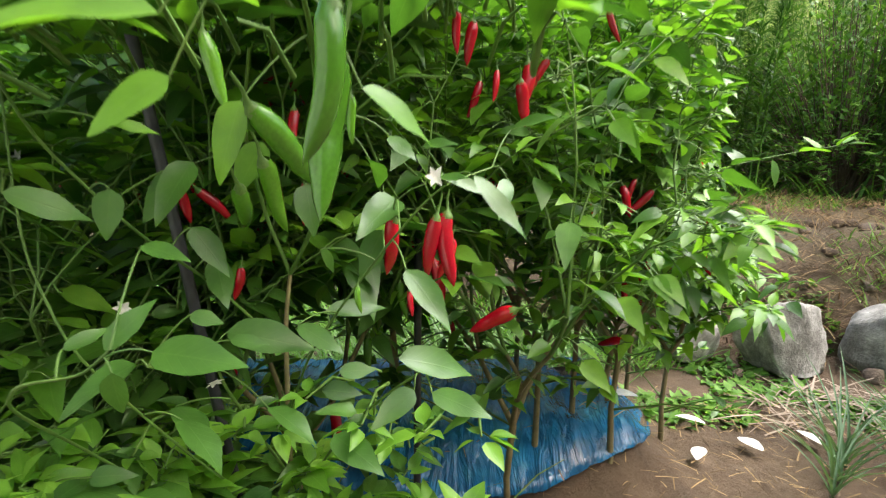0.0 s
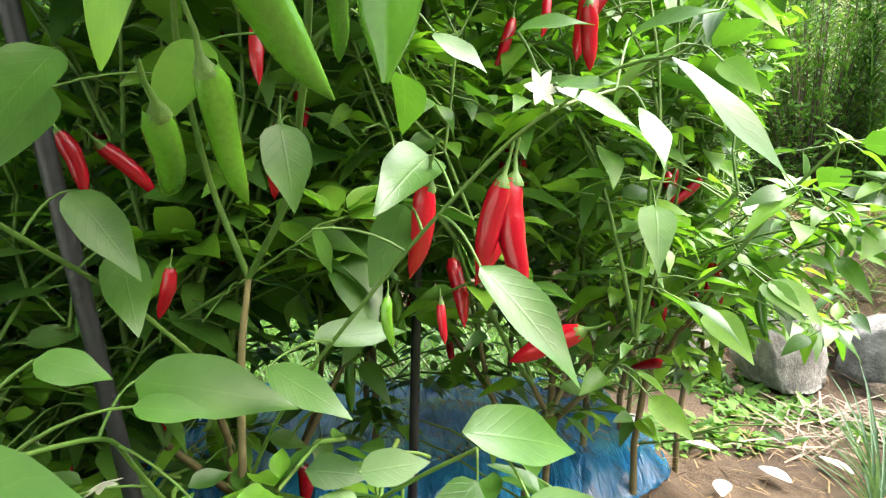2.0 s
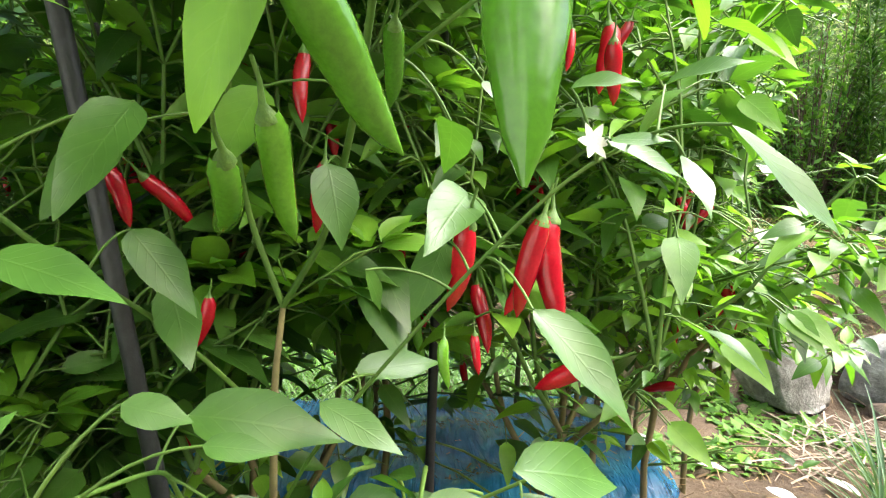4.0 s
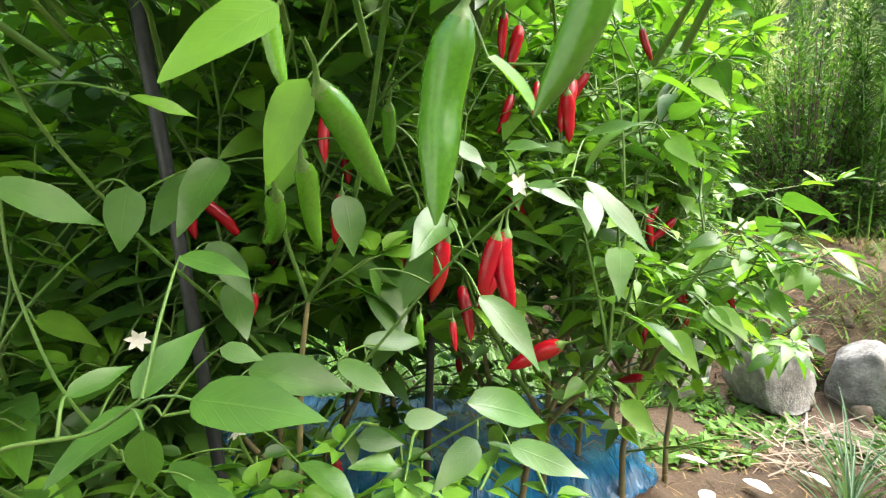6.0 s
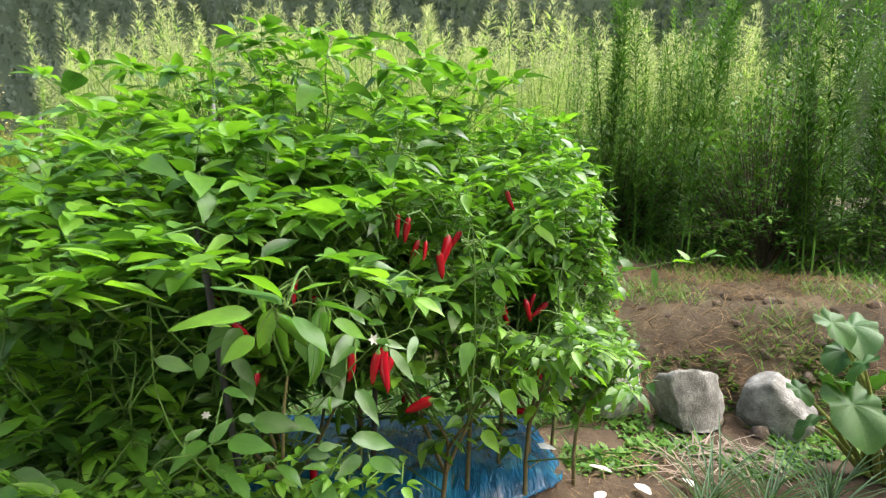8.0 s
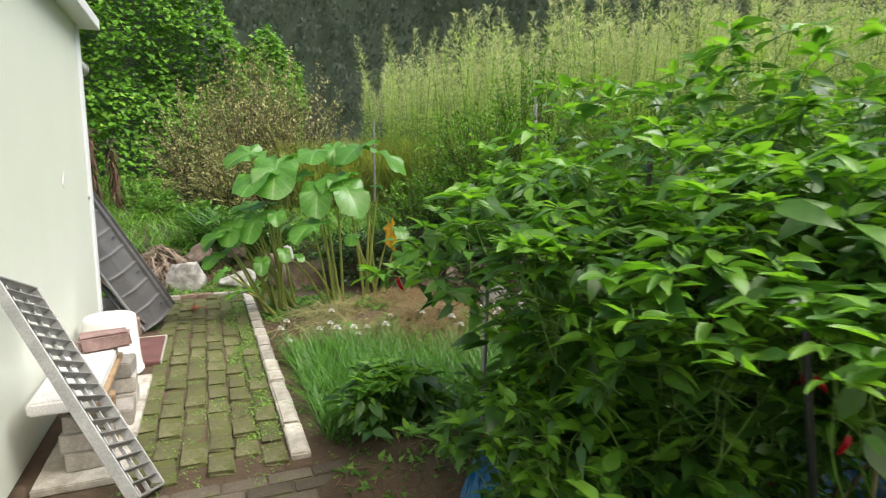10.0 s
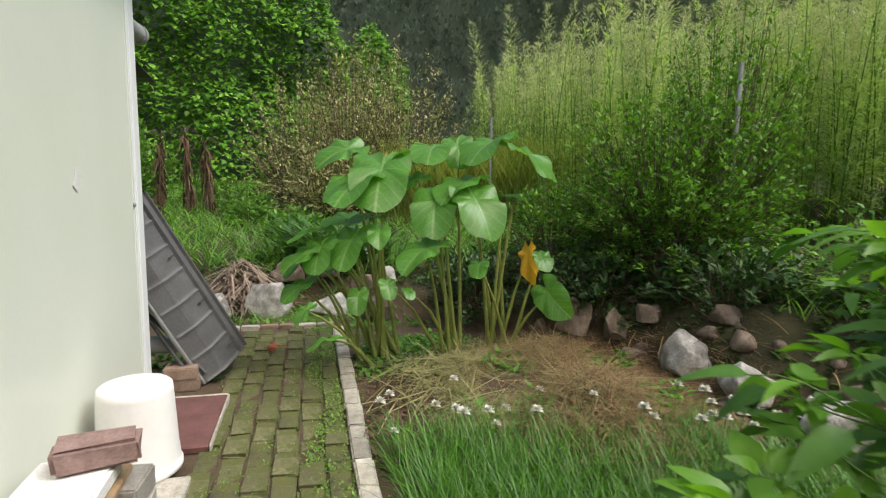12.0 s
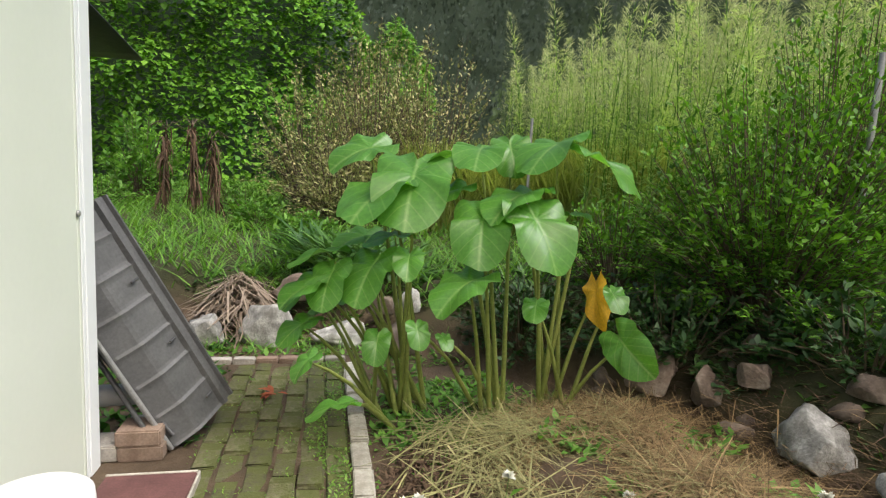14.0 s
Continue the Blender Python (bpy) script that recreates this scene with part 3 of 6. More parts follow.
def grate():
    s = empty("steel_grating")
    tagged(s, "galvanised steel drain grating leaning on the shed wall", "grating")
    W, L = 0.34, 1.2
    for x in (-W / 2, W / 2):
        bm = block(0.012, L, 0.05, 0.002); bmesh.ops.translate(bm, vec=(x, L / 2, 0), verts=bm.verts)
        part("side_bar", bm, M["steel"], s)
    for y in (0.0, L):
        bm = block(W, 0.012, 0.05, 0.002); bmesh.ops.translate(bm, vec=(0, y, 0), verts=bm.verts)
        part("end_bar", bm, M["steel"], s)
    slat = block_mesh("slat", M["steel"], W - 0.012, 0.006, 0.045, bevel=0.0)
    for k in range(1, 18):
        o = child("slat", slat, s); o.location = (0, k * L / 18, 0.002)
    for x in (-0.06, 0.06):
        bm = block(0.01, L, 0.02, 0.002); bmesh.ops.translate(bm, vec=(x, L / 2, 0.0), verts=bm.verts)
        part("cross_bar", bm, M["steel"], s)
    a, b = uv(-0.14, 0.74, 0.045), uv(0.34, 1.275, 0.93)
    y = (b - a).normalized()
    x = Vector((UX, UY, 0)); x = (x - y * x.dot(y)).normalized()
    z = x.cross(y)
    m = Matrix((x, y, z)).transposed().to_4x4(); m.translation = a
    s.matrix_world = m


grate()


def round_bar(name, label, cat, mat, a, b, r, sides=12):
    g = tube([a, (Vector(a) + Vector(b)) / 2, b], r, sides)
    return tagged(new(name, mesh_of(name, g, [M[mat]])), label, cat)


round_bar("steel_tube", "grey steel tube lying behind the shed corner", "tube", "pipe", uv(3.05, 1.42, 0.3), uv(3.3, 1.02, 0.22), 0.06)
round_bar("iron_rod", "rusty iron rod leaning behind the shed corner", "rod", "dark_metal", uv(2.93, 1.1, 0.1), uv(3.0, 1.5, 0.75), 0.014)
round_bar("iron_rod", "rusty iron rod leaning behind the shed corner", "rod", "dark_metal", uv(2.97, 1.0, 0.1), uv(3.06, 1.45, 0.62), 0.012)
round_bar("garden_pole", "thin galvanised garden pole beside the peppers", "pole", "steel", (-1.62, 2.03, 0.0), (-1.6, 2.04, 1.16), 0.014)
round_bar("fence_post", "galvanised steel fence post on the terrace", "post", "steel", (-2.43, 6.08, float(height(-2.43, 6.08)) - 0.2), (-2.42, 6.08, 2.5), 0.02)
round_bar("fence_post", "galvanised steel fence post among the tall weeds", "post", "steel", (-6.15, 8.6, float(height(-6.15, 8.6)) - 0.2), (-6.15, 8.6, 2.45), 0.02)

# boulders round the path's end and along the bank
for i_, (x_, y_, a_, b_, c_, mt_, tn_, zz_) in enumerate((
        (-6.62, 4.6, 0.3, 0.24, 0.3, "stone", 40, 0.0), (-6.15, 5.0, 0.3, 0.2, 0.2, "stone", 25, 0.0), (-7.0, 4.2, 0.22, 0.17, 0.24, "stone", 10, 0.0),
        (-5.55, 5.15, 0.24, 0.2, 0.28, "brown_stone", 60, 0.0), (-6.85, 5.05, 0.26, 0.18, 0.2, "brown_stone", 30, 0.3), (-6.45, 5.3, 0.16, 0.13, 0.17, "brown_stone", 80, 0.35),
        (-6.0, 5.4, 0.16, 0.14, 0.18, "brown_stone", 5, 0.25), (-5.75, 5.5, 0.13, 0.12, 0.16, "stone", 70, 0.3), (-3.45, 5.25, 0.2, 0.15, 0.25, "brown_stone", 15, 0.2),
        (-3.1, 5.2, 0.16, 0.13, 0.19, "brown_stone", 50, 0.22), (-2.53, 4.92, 0.29, 0.19, 0.22, "stone", -35, 0.14), (-2.08, 4.6, 0.2, 0.17, 0.2, "stone", 20, 0.14),
        (-1.62, 4.3, 0.24, 0.2, 0.26, "stone", 70, 0.06), (-2.85, 5.2, 0.13, 0.1, 0.12, "brown_stone", 30, 0.4), (-2.3, 5.1, 0.12, 0.1, 0.1, "brown_stone", 30, 0.5),
        (1.8, 2.82, 0.24, 0.2, 0.34, "stone", 10, 0.02), (2.36, 2.85, 0.29, 0.22, 0.29, "stone", -40, 0.0), (1.4, 3.0, 0.17, 0.16, 0.44, "stone", 60, 0.02), (1.05, 3.15, 0.2, 0.16, 0.3, "brown_stone", 60, 0.02))):
    rock(x_, y_, a_, b_, c_, i_ + 3, mt_, tn_, zz_, "weathered grey boulder set into the bank" if mt_ == "stone" else "brown earthy stone in the dry bank", group="bank stones")


# ---- pavers, kerb bricks: last pieces of the setting ----
def paving():
    r = random.Random(3)
    base = tagged(empty("path", *uv(1.5, 0.45, 0.0)), "mossy brick garden path with sunken joints", "path", kind="structure")
    meshes = [block_mesh("paver", M["moss_paver"], 0.131, 0.26, 0.05, bevel=0.01, segs=2, jitter=0.009, seed=k) for k in range(8)]
    W, L = 0.136, 0.265
    for c in range(6):
        for k in range(18):
            u = -0.02 + (k + 0.5 * (c % 2)) * L + L / 2
            if u > 4.36:
                continue
            o = child("paver", r.choice(meshes), base)
            p = uv(u, 0.06 + W * (c + 0.5), -0.038 + r.uniform(-0.012, 0.01))
            o.matrix_world = pose(p.x, p.y, p.z, r.uniform(-1.6, 1.6), r.uniform(-1.6, 1.6), PATH_TURN + r.uniform(-2.2, 2.2))
    court = tagged(empty("forecourt", *uv(-0.8, 0.3, 0.0)), "brown interlocking brick forecourt with mossy joints", "paving", kind="structure")
    bricks = [block_mesh("paving_brick", M["brown_paver"], 0.213, 0.105, 0.05, bevel=0.007, segs=2, jitter=0.002, seed=k + 9) for k in range(3)]
    for k in range(19):
        for c in range(11):
            u, v = -0.1 - 0.11 * (k + 0.5), -1.12 + 0.22 * (c + 0.5 * (k % 2)) + 0.1
            if v > 1.2:
                continue
            o = child("paving_brick", r.choice(bricks), court)
            p = uv(u, v, -0.04 + r.uniform(-0.004, 0.004))
            o.matrix_world = pose(p.x, p.y, p.z, 0, 0, PATH_TURN + r.uniform(-1.5, 1.5))
    kerb = tagged(empty("kerb", *uv(1.8, 0.0, 0.0)), "low pale kerb of worn bricks along the path", "kerb", kind="structure")
    u = 0.0
    k = 0
    while u < 4.3:
        ln = r.uniform(0.22, 0.48)
        o = child("kerb_stone", block_mesh("kerb_stone", M["kerb"], 0.105, ln - 0.012, 0.07, bevel=0.009, segs=2, jitter=0.004, seed=k), kerb)
        p = uv(u + ln / 2, 0.0, -0.032 + r.uniform(-0.006, 0.008))
        o.matrix_world = pose(p.x, p.y, p.z, r.uniform(-1, 1), r.uniform(-2, 2), PATH_TURN + r.uniform(-1.5, 1.5))
        u += ln
        k += 1
    row = tagged(empty("edging", *uv(3.9, 0.45, 0.0)), "row of pale and pink bricks closing the path", "edging", kind="structure")
    for k in range(6):
        mt = ("kerb", "kerb", "pink_brick", "pink_brick", "grey_brick", "grey_brick")[k]
        o = child("brick", block_mesh("edging_brick", M[mt], 0.17, 0.09, 0.07, bevel=0.008, segs=2, jitter=0.003, seed=k + 40), row)
        p = uv(4.45, 0.12 + 0.18 * k, -0.03)
        o.matrix_world = pose(p.x, p.y, p.z, 0, 0, PATH_TURN + r.uniform(-3, 3))


# ---- leaf templates ----
T_PEPPER = [blade(6, lambda t: 0.3 * math.sin(math.pi * min(1, t ** 0.7)) ** 0.9 * (1 - 0.25 * t) + 0.004, sag, fold, rip) for sag, fold, rip in ((0.3, 0.1, 0.012), (0.15, 0.18, 0.02), (0.45, 0.06, 0.016))]
T_OVATE = blade(3, lambda t: 0.2 * math.sin(math.pi * t ** 0.8) + 0.004, 0.2, 0.15)


def strip(stations, widths, sag):
    """A narrow leaf along +y as one strip of quads."""
    v, f, uv_ = [], [], []
    for i, t in enumerate(stations):
        w = widths(t)
        v += [(-w, t, -sag * t * t), (w, t, -sag * t * t)]
    for i in range(len(stations) - 1):
        q = (2 * i, 2 * i + 1, 2 * i + 3, 2 * i + 2)
        f.append(q)
        uv_ += [(j % 2, v[j][1]) for j in q]
    return np.array(v), np.array(f), np.array(uv_, float)


def kite(w, at, fold, sag):
    """A small leaf as two quads folded along the rib."""
    v = [(0, 0, 0), (-w, at, fold), (0, 1, -sag), (w, at, fold), (0, at + 0.1, 0.02)]
    f = [(0, 4, 2, 1), (0, 3, 2, 4)]
    uv_ = [((0.5, 0), (0, at), (0.5, 1), (1, at), (0.5, at))[j] for q in f for j in q]
    return np.array(v, float), np.array(f), np.array(uv_, float)


T_SMALL = kite(0.22, 0.42, 0.06, 0.12)
T_GRASS = strip((0, 0.4, 0.75, 1), lambda t: 0.02 * (1 - t) ** 0.6 + 0.001, 0.35)
T_STRAP = blade(5, lambda t: 0.03 * (1 - t) ** 0.5 + 0.001, 0.5, 0.3)
T_STRAW = strip((0, 0.5, 1), lambda t: 0.008 * (1 - 0.5 * t), 0.12)
T_NEEDLE = (np.array([(0, 0, 0), (0.06, 0.45, 0.0), (0, 1, -0.22), (-0.06, 0.45, 0.0)], float), np.array([(0, 1, 2, 3)]), np.array([(0.5, 0), (1, 0.5), (0.5, 1), (0, 0.5)], float))
T_VINE = kite(0.42, 0.36, 0.07, 0.15)


def unit_dirs(n, zlo, zhi):
    a = rng.uniform(0, 2 * np.pi, n)
    z = rng.uniform(zlo, zhi, n)
    r = np.sqrt(np.maximum(0, 1 - z * z))
    return np.stack([r * np.cos(a), r * np.sin(a), z], 1)


def pepper_fruit_meshes(skin, count, seed):
    out = []
    r = random.Random(seed)
    for k in range(count):
        L, R, bend = 1.0, (r.uniform(0.11, 0.145) if skin == "red_skin" else r.uniform(0.095, 0.12)), r.uniform(-0.3, 0.3)
        n = 9
        pts = [(bend * (i / n) ** 2 + 0.03 * math.sin(5 * i / n + k), 0.02 * math.sin(4 * i / n), -L * i / n) for i in range(n + 1)]
        rad = [R * (0.6, 0.94, 1.0, 1.0, 0.97, 0.92, 0.84, 0.7, 0.46, 0.05)[i] * r.uniform(0.95, 1.05) for i in range(n + 1)]
        fruit = mesh_of("pepper", tube(pts, rad, 10), [M[skin]])
        cap = tube([(0.02, 0, 0.36), (0.03, 0.0, 0.2), (0.0, 0, 0.07), (0, 0, 0.03), (0, 0, -0.02), (0, 0, -0.05)], [0.014, 0.016, 0.024, R * 0.4, R * 0.66, R * 0.7], 8)
        out.append((fruit, mesh_of("calyx", cap, [M["pepper_stem"]])))
    return out


RED = pepper_fruit_meshes("red_skin", 6, 1)
GREEN = pepper_fruit_meshes("green_skin", 5, 2)


def hang_pepper(plant, at, length, kind="red", variant=0, swing=(0, 0, 0)):
    fruit, cap = (RED if kind == "red" else GREEN)[variant % (6 if kind == "red" else 5)]
    ob = child("pepper", fruit, plant, "ripe glossy red chilli" if kind == "red" else "unripe glossy green chilli")
    ob.matrix_world = pose(at[0], at[1], at[2], *swing) @ Matrix.Scale(length, 4)
    child("calyx", cap, ob, "green calyx and stalk")
    return ob


def in_clearing(p, wide=0.26):
    """The open space in front of the bush and beside it, kept free of leaves."""
    p = np.asarray(p)
    a, b = np.array([0.1, -0.2, 1.12]), np.array([-0.07, 0.4, 1.04])
    t = np.clip(((p - a) @ (b - a)) / ((b - a) @ (b - a)), 0, 1)
    near = np.linalg.norm(p - (a + t[:, None] * (b - a)), axis=1) < wide
    side = (p[:, 1] < 0.3) | ((p[:, 1] < 0.5) & (p[:, 2] < 1.2)) | ((p[:, 0] < -0.9) & (p[:, 1] < 1.15 - 0.75 * (p[:, 0] + 0.9)) & (p[:, 2] > 0.4) & (p[:, 1] < 0.75 - 0.55 * (p[:, 0] + 0.9)))
    east = (p[:, 0] > 0.68 + 0.36 * (p[:, 1] - 1.3) + 0.1 * np.sin(9 * p[:, 2] + 5 * p[:, 1]) + 0.25 * np.maximum(0, 1.2 - p[:, 2])) & (p[:, 2] > 0.85)
    front = (p[:, 0] > -0.8) & (p[:, 0] < 0.55) & (p[:, 2] > 0.98 - 0.59 * (p[:, 1] - 0.3)) & (p[:, 2] < 1.17 + 0.33 * (p[:, 1] - 0.47)) & (p[:, 1] < np.where(p[:, 0] < -0.48, 0.76, 0.96))
    under = (p[:, 0] > 0.05) & (p[:, 2] < 0.1 + 0.49 * (2.06 - p[:, 1])) & (p[:, 1] > 0.95) & (p[:, 1] < 2.1)
    low_east = (p[:, 0] > 1.1 + 0.1 * (p[:, 1] - 1.9)) & (p[:, 2] < 0.86) & (p[:, 0] < 1.6)
    pockets = np.zeros(len(p), bool)
    for a, b, wide_ in (((0.14, 0.6, 1.33), (0.17, 1.12, 1.29), 0.12), ((0.48, 1.1, 1.05), (0.56, 1.52, 1.0), 0.09), ((0.3, 0.9, 1.4), (0.43, 1.33, 1.41), 0.06)):
        a, b = np.array(a), np.array(b)
        t = np.clip(((p - a) @ (b - a)) / ((b - a) @ (b - a)), 0, 1)
        pockets |= np.linalg.norm(p - (a + t[:, None] * (b - a)), axis=1) < wide_
    return near | side | east | front | under | low_east | pockets


def pepper_plant(x, y, tall, seed, spread=0.35, fork=0.4, lean=(0, 0), reds=8, greens=4, label="bushy chilli plant with red and green peppers", size=0.1, low=16, sunlit=0.0):
    r = random.Random(seed)
    plant = empty("pepper_plant", x, y, float(height(x, y)))
    tagged(plant, label, "pepper plant", "chilli bed")
    base = Vector((x, y, float(height(x, y)) - 0.02))
    stems, green_stems, lp, ld, ls, tp, td, ts, nodes, tips = [], [], [], [], [], [], [], [], [], []

    def grow(p, d, lvl, rad):
        ln = (tall - fork) / 6.2 * r.uniform(0.8, 1.2)
        q = p + d * ln
        if in_clearing(np.array([q + d * 0.05]), 0.34)[0]:
            d = (d + Vector((0.0, 0.9, 0.5))).normalized()
            q = p + d * ln
            if in_clearing(np.array([q]), 0.3)[0]:
                return
        mid = (p + q) / 2 + Vector((r.uniform(-1, 1), r.uniform(-1, 1), 0)) * 0.012
        (stems if lvl < 2 else green_stems).append(tube([p, mid, q], [rad, rad * 0.88, rad * 0.78], 5))
        nodes.append(q)
        for _ in range((r.choice((3, 4, 5)) if size > 0.08 else r.choice((5, 6, 7))) if lvl > 0 else 3):
            a = r.uniform(0, 6.283)
            dd = Vector((math.cos(a), math.sin(a), r.uniform(-0.7, 0.15))) + d * 0.2
            st = q if r.random() < 0.6 else mid
            reach = r.uniform(0.02, 0.075)
            lp.append(st + dd.normalized() * reach); ld.append(dd); ls.append(size * r.uniform(0.6, 1.35))
            green_stems.append(tube([st, st + dd.normalized() * reach * 0.5 + Vector((0, 0, 0.006)), st + dd.normalized() * (reach + 0.006)], 0.0016, 3))
        if lvl >= 6 or (lvl > 4 and r.random() < 0.25):
            tips.append(q)
            for _ in range(r.choice((7, 8, 9))):
                a = r.uniform(0, 6.283)
                dd = Vector((math.cos(a), math.sin(a), r.uniform(-0.2, 0.9)))
                tp.append(q + dd * 0.01); td.append(dd); ts.append(size * r.uniform(0.45, 0.95))
            return
        k = 2 if r.random() < (0.95 if lvl < 3 else 0.62) else 1
        a0 = r.uniform(0, 6.283)
        for j in range(k):
            a = a0 + j * math.pi + r.uniform(-0.5, 0.5)
            tilt = spread * r.uniform(0.7, 1.4) * (1.0 if k == 2 else 0.4)
            nd = (d + Vector((math.cos(a), math.sin(a), 0)) * tilt + Vector((lean[0], lean[1], 0.16 - 0.06 * lvl))).normalized()
            grow(q, nd, lvl + 1, rad * 0.76)

    top = base + Vector((lean[0] * 0.4, lean[1] * 0.4, fork))
    stems.append(tube([base, base + Vector((r.uniform(-0.02, 0.02), r.uniform(-0.02, 0.02), fork * 0.5)), top], [0.011, 0.0095, 0.009], 8))
    for j in range(3):
        a = j * 2.1 + r.uniform(0, 1)
        grow(top, Vector((math.cos(a) * 0.55 + lean[0], math.sin(a) * 0.55 + lean[1], 0.85)).normalized(), 0, 0.0095)
    # low shoots round the foot
    for _ in range(low):
        a = r.uniform(0, 6.283)
        st = base + Vector((0, 0, r.uniform(0.08, fork)))
        e = st + Vector((math.cos(a), math.sin(a), 0.35)) * r.uniform(0.15, 0.4)
        green_stems.append(tube([st, (st + e) / 2 + Vector((0, 0, 0.02)), e], [0.004, 0.003, 0.002], 4))
        for _ in range(5):
            b = r.uniform(0, 6.283)
            dd = Vector((math.cos(b), math.sin(b), r.uniform(-0.4, 0.5)))
            lp.append(e + dd * 0.015); ld.append(dd); ls.append(size * r.uniform(0.6, 1.2))

    # a share of the leaves takes the bright tip colour, as if sunlit
    if sunlit:
        pick = [r.random() < sunlit for _ in lp]
        for src, dst in ((lp, tp), (ld, td), (ls, ts)):
            dst += [v for v, k in zip(src, pick) if k]
            src[:] = [v for v, k in zip(src, pick) if not k]

    def local(geo):
        return geo[0] - np.array(plant.location), geo[1], geo[2]
    child("stem", mesh_of("stem", local(merged(stems)), [M["woody_stem"]]), plant, "woody tan stem")
    tagged(child("branchwork", mesh_of("branchwork", local(merged(green_stems)), [M["pepper_stem"]]), plant, "slender green branches"), kind="stuff")
    for nm, P, D, S, mt in (("leaves", lp, ld, ls, "pepper_leaf"), ("shoot_leaves", tp, td, ts, "pepper_tip")):
        if not P:
            continue
        P, D, S = np.array(P), np.array(D), np.array(S)
        ok = ~in_clearing(P) & ~in_clearing(P + D / np.linalg.norm(D, axis=1, keepdims=True) * S[:, None]) & (P[:, 2] > 0.04)
        P, D, S = P[ok], D[ok], S[ok]
        which = rng.integers(0, 3, len(P))
        geo = merged([stamp(T_PEPPER[w], P[which == w], D[which == w], S[which == w], wide=rng.uniform(0.62, 1.0, int((which == w).sum())), roll=rng.normal(0, 0.35, int((which == w).sum()))) for w in range(3)])
        tagged(child(nm, mesh_of(nm, local(geo), [M[mt]]), plant, "pointed green chilli leaves"), kind="stuff")
    for n_, kind in ((reds, "red"), (greens, "green")):
        pool = [q for q in nodes if 0.3 < q.z < tall * 0.86 and (q.y > 1.1 or q.z < 0.7)]
        pool = [q for q in pool if not in_clearing(np.array([q]))[0]]
        for q in r.sample(pool, min(n_, len(pool))):
            hang_pepper(plant, q - Vector((0, 0, 0.03)), r.uniform(0.075, 0.105), kind, r.randrange(6), (r.uniform(-25, 25), r.uniform(-25, 25), r.uniform(0, 360)))
    for q in r.sample(nodes, min(4, len(nodes))):
        if in_clearing(np.array([q]))[0]:
            continue
        flower(plant, q, r.uniform(0.012, 0.016), r)
    return plant


def flower_mesh():
    t = blade(5, lambda t_: 0.24 * math.sin(math.pi * (0.18 + 0.8 * t_)) ** 1.1 + 0.006, -0.12, 0.12)
    a = np.arange(6) * np.pi / 3
    return mesh_of("flower", stamp(t, np.zeros((6, 3)), np.stack([np.cos(a), np.sin(a), np.full(6, 0.18)], 1), 1.0), [M["petal"]])


FLOWER = flower_mesh()


def flower(parent, at, size, r, turn=None):
    ob = child("flower", FLOWER, parent, "small white star-shaped flower")
    ob.matrix_world = pose(at[0], at[1], at[2], *(turn or (r.uniform(-60, 60), r.uniform(-60, 60), r.uniform(0, 360)))) @ Matrix.Scale(size, 4)
    return ob


PLANTS = []
for i_, (x_, y_, h_, ln_, rd_, gr_) in enumerate((
        (-0.95, 1.55, 1.4, (-0.02, 0.0), 7, 5), (-0.3, 1.3, 1.55, (0.0, -0.03), 16, 8), (0.25, 1.5, 1.45, (0.0, -0.03), 14, 5),
        (0.66, 1.95, 1.4, (0.02, 0.0), 12, 4), (-0.65, 2.1, 1.75, (0.0, 0.0), 6, 4), (-0.15, 2.05, 1.85, (0.0, 0.0), 9, 4), (0.35, 2.25, 1.6, (0.0, 0.0), 8, 3),
        (-0.72, 1.15, 1.15, (-0.0, -0.03), 8, 3), (0.85, 2.35, 1.3, (0.02, 0.02), 8, 3), (-1.05, 2.05, 1.35, (0.0, 0.0), 3, 3))):
    # plants on the right get more tip-coloured leaves to look sunlit
    PLANTS.append(pepper_plant(x_, y_, h_, 11 + i_, 0.36, 0.36, ln_, rd_, gr_, size=0.1 if x_ < 0.2 else 0.076, low=3 if x_ > 0.2 else (9 if y_ < 1.4 else 16), sunlit=0.6 if x_ > 0.2 else 0.22))
for i_, (x_, y_, h_) in enumerate(((0.5, 1.85, 1.05), (0.6, 1.7, 1.15), (0.9, 2.05, 0.95), (0.35, 1.7, 1.2), (-0.5, 1.72, 0.85), (-0.12, 1.78, 0.85))):
    PLANTS.append(pepper_plant(x_, y_, h_, 211 + i_, 0.42, 0.38, (0.0, -0.02), 3, 2, "bushy small-leaved chilli plant at the bed's end", 0.07, 3, 0.6))
PLANTS.append(pepper_plant(-2.12, 2.0, 0.4, 41, 0.55, 0.1, (-0.03, 0), 0, 1, "small low chilli plant beside the kerb", 0.1))
PLANTS.append(pepper_plant(-1.12, 2.3, 0.85, 52, 0.26, 0.36, (0.0, 0), 2, 3, "large-leaved chilli plant at the end of the bed", 0.125))


# ---- the chilli at the front of the bed: its larger branches, leaves and fruit ----
T_LARGE = [blade(11, lambda t: (0.25 + 0.01 * math.sin(14 * t)) * math.sin(math.pi * min(1, t ** 0.72)) ** 0.9 * (1 - 0.25 * t) + 0.003, sag, fold, rip) for sag, fold, rip in ((0.12, 0.1, 0.014), (0.2, 0.16, 0.02), (0.08, 0.05, 0.018))]
FRONT = empty("pepper_plant", -0.22, 1.02, float(height(-0.22, 1.02)))
tagged(FRONT, "large-leaved chilli plant hung with ripe red peppers", "pepper plant", "chilli bed")
FRONT_STEMS = []


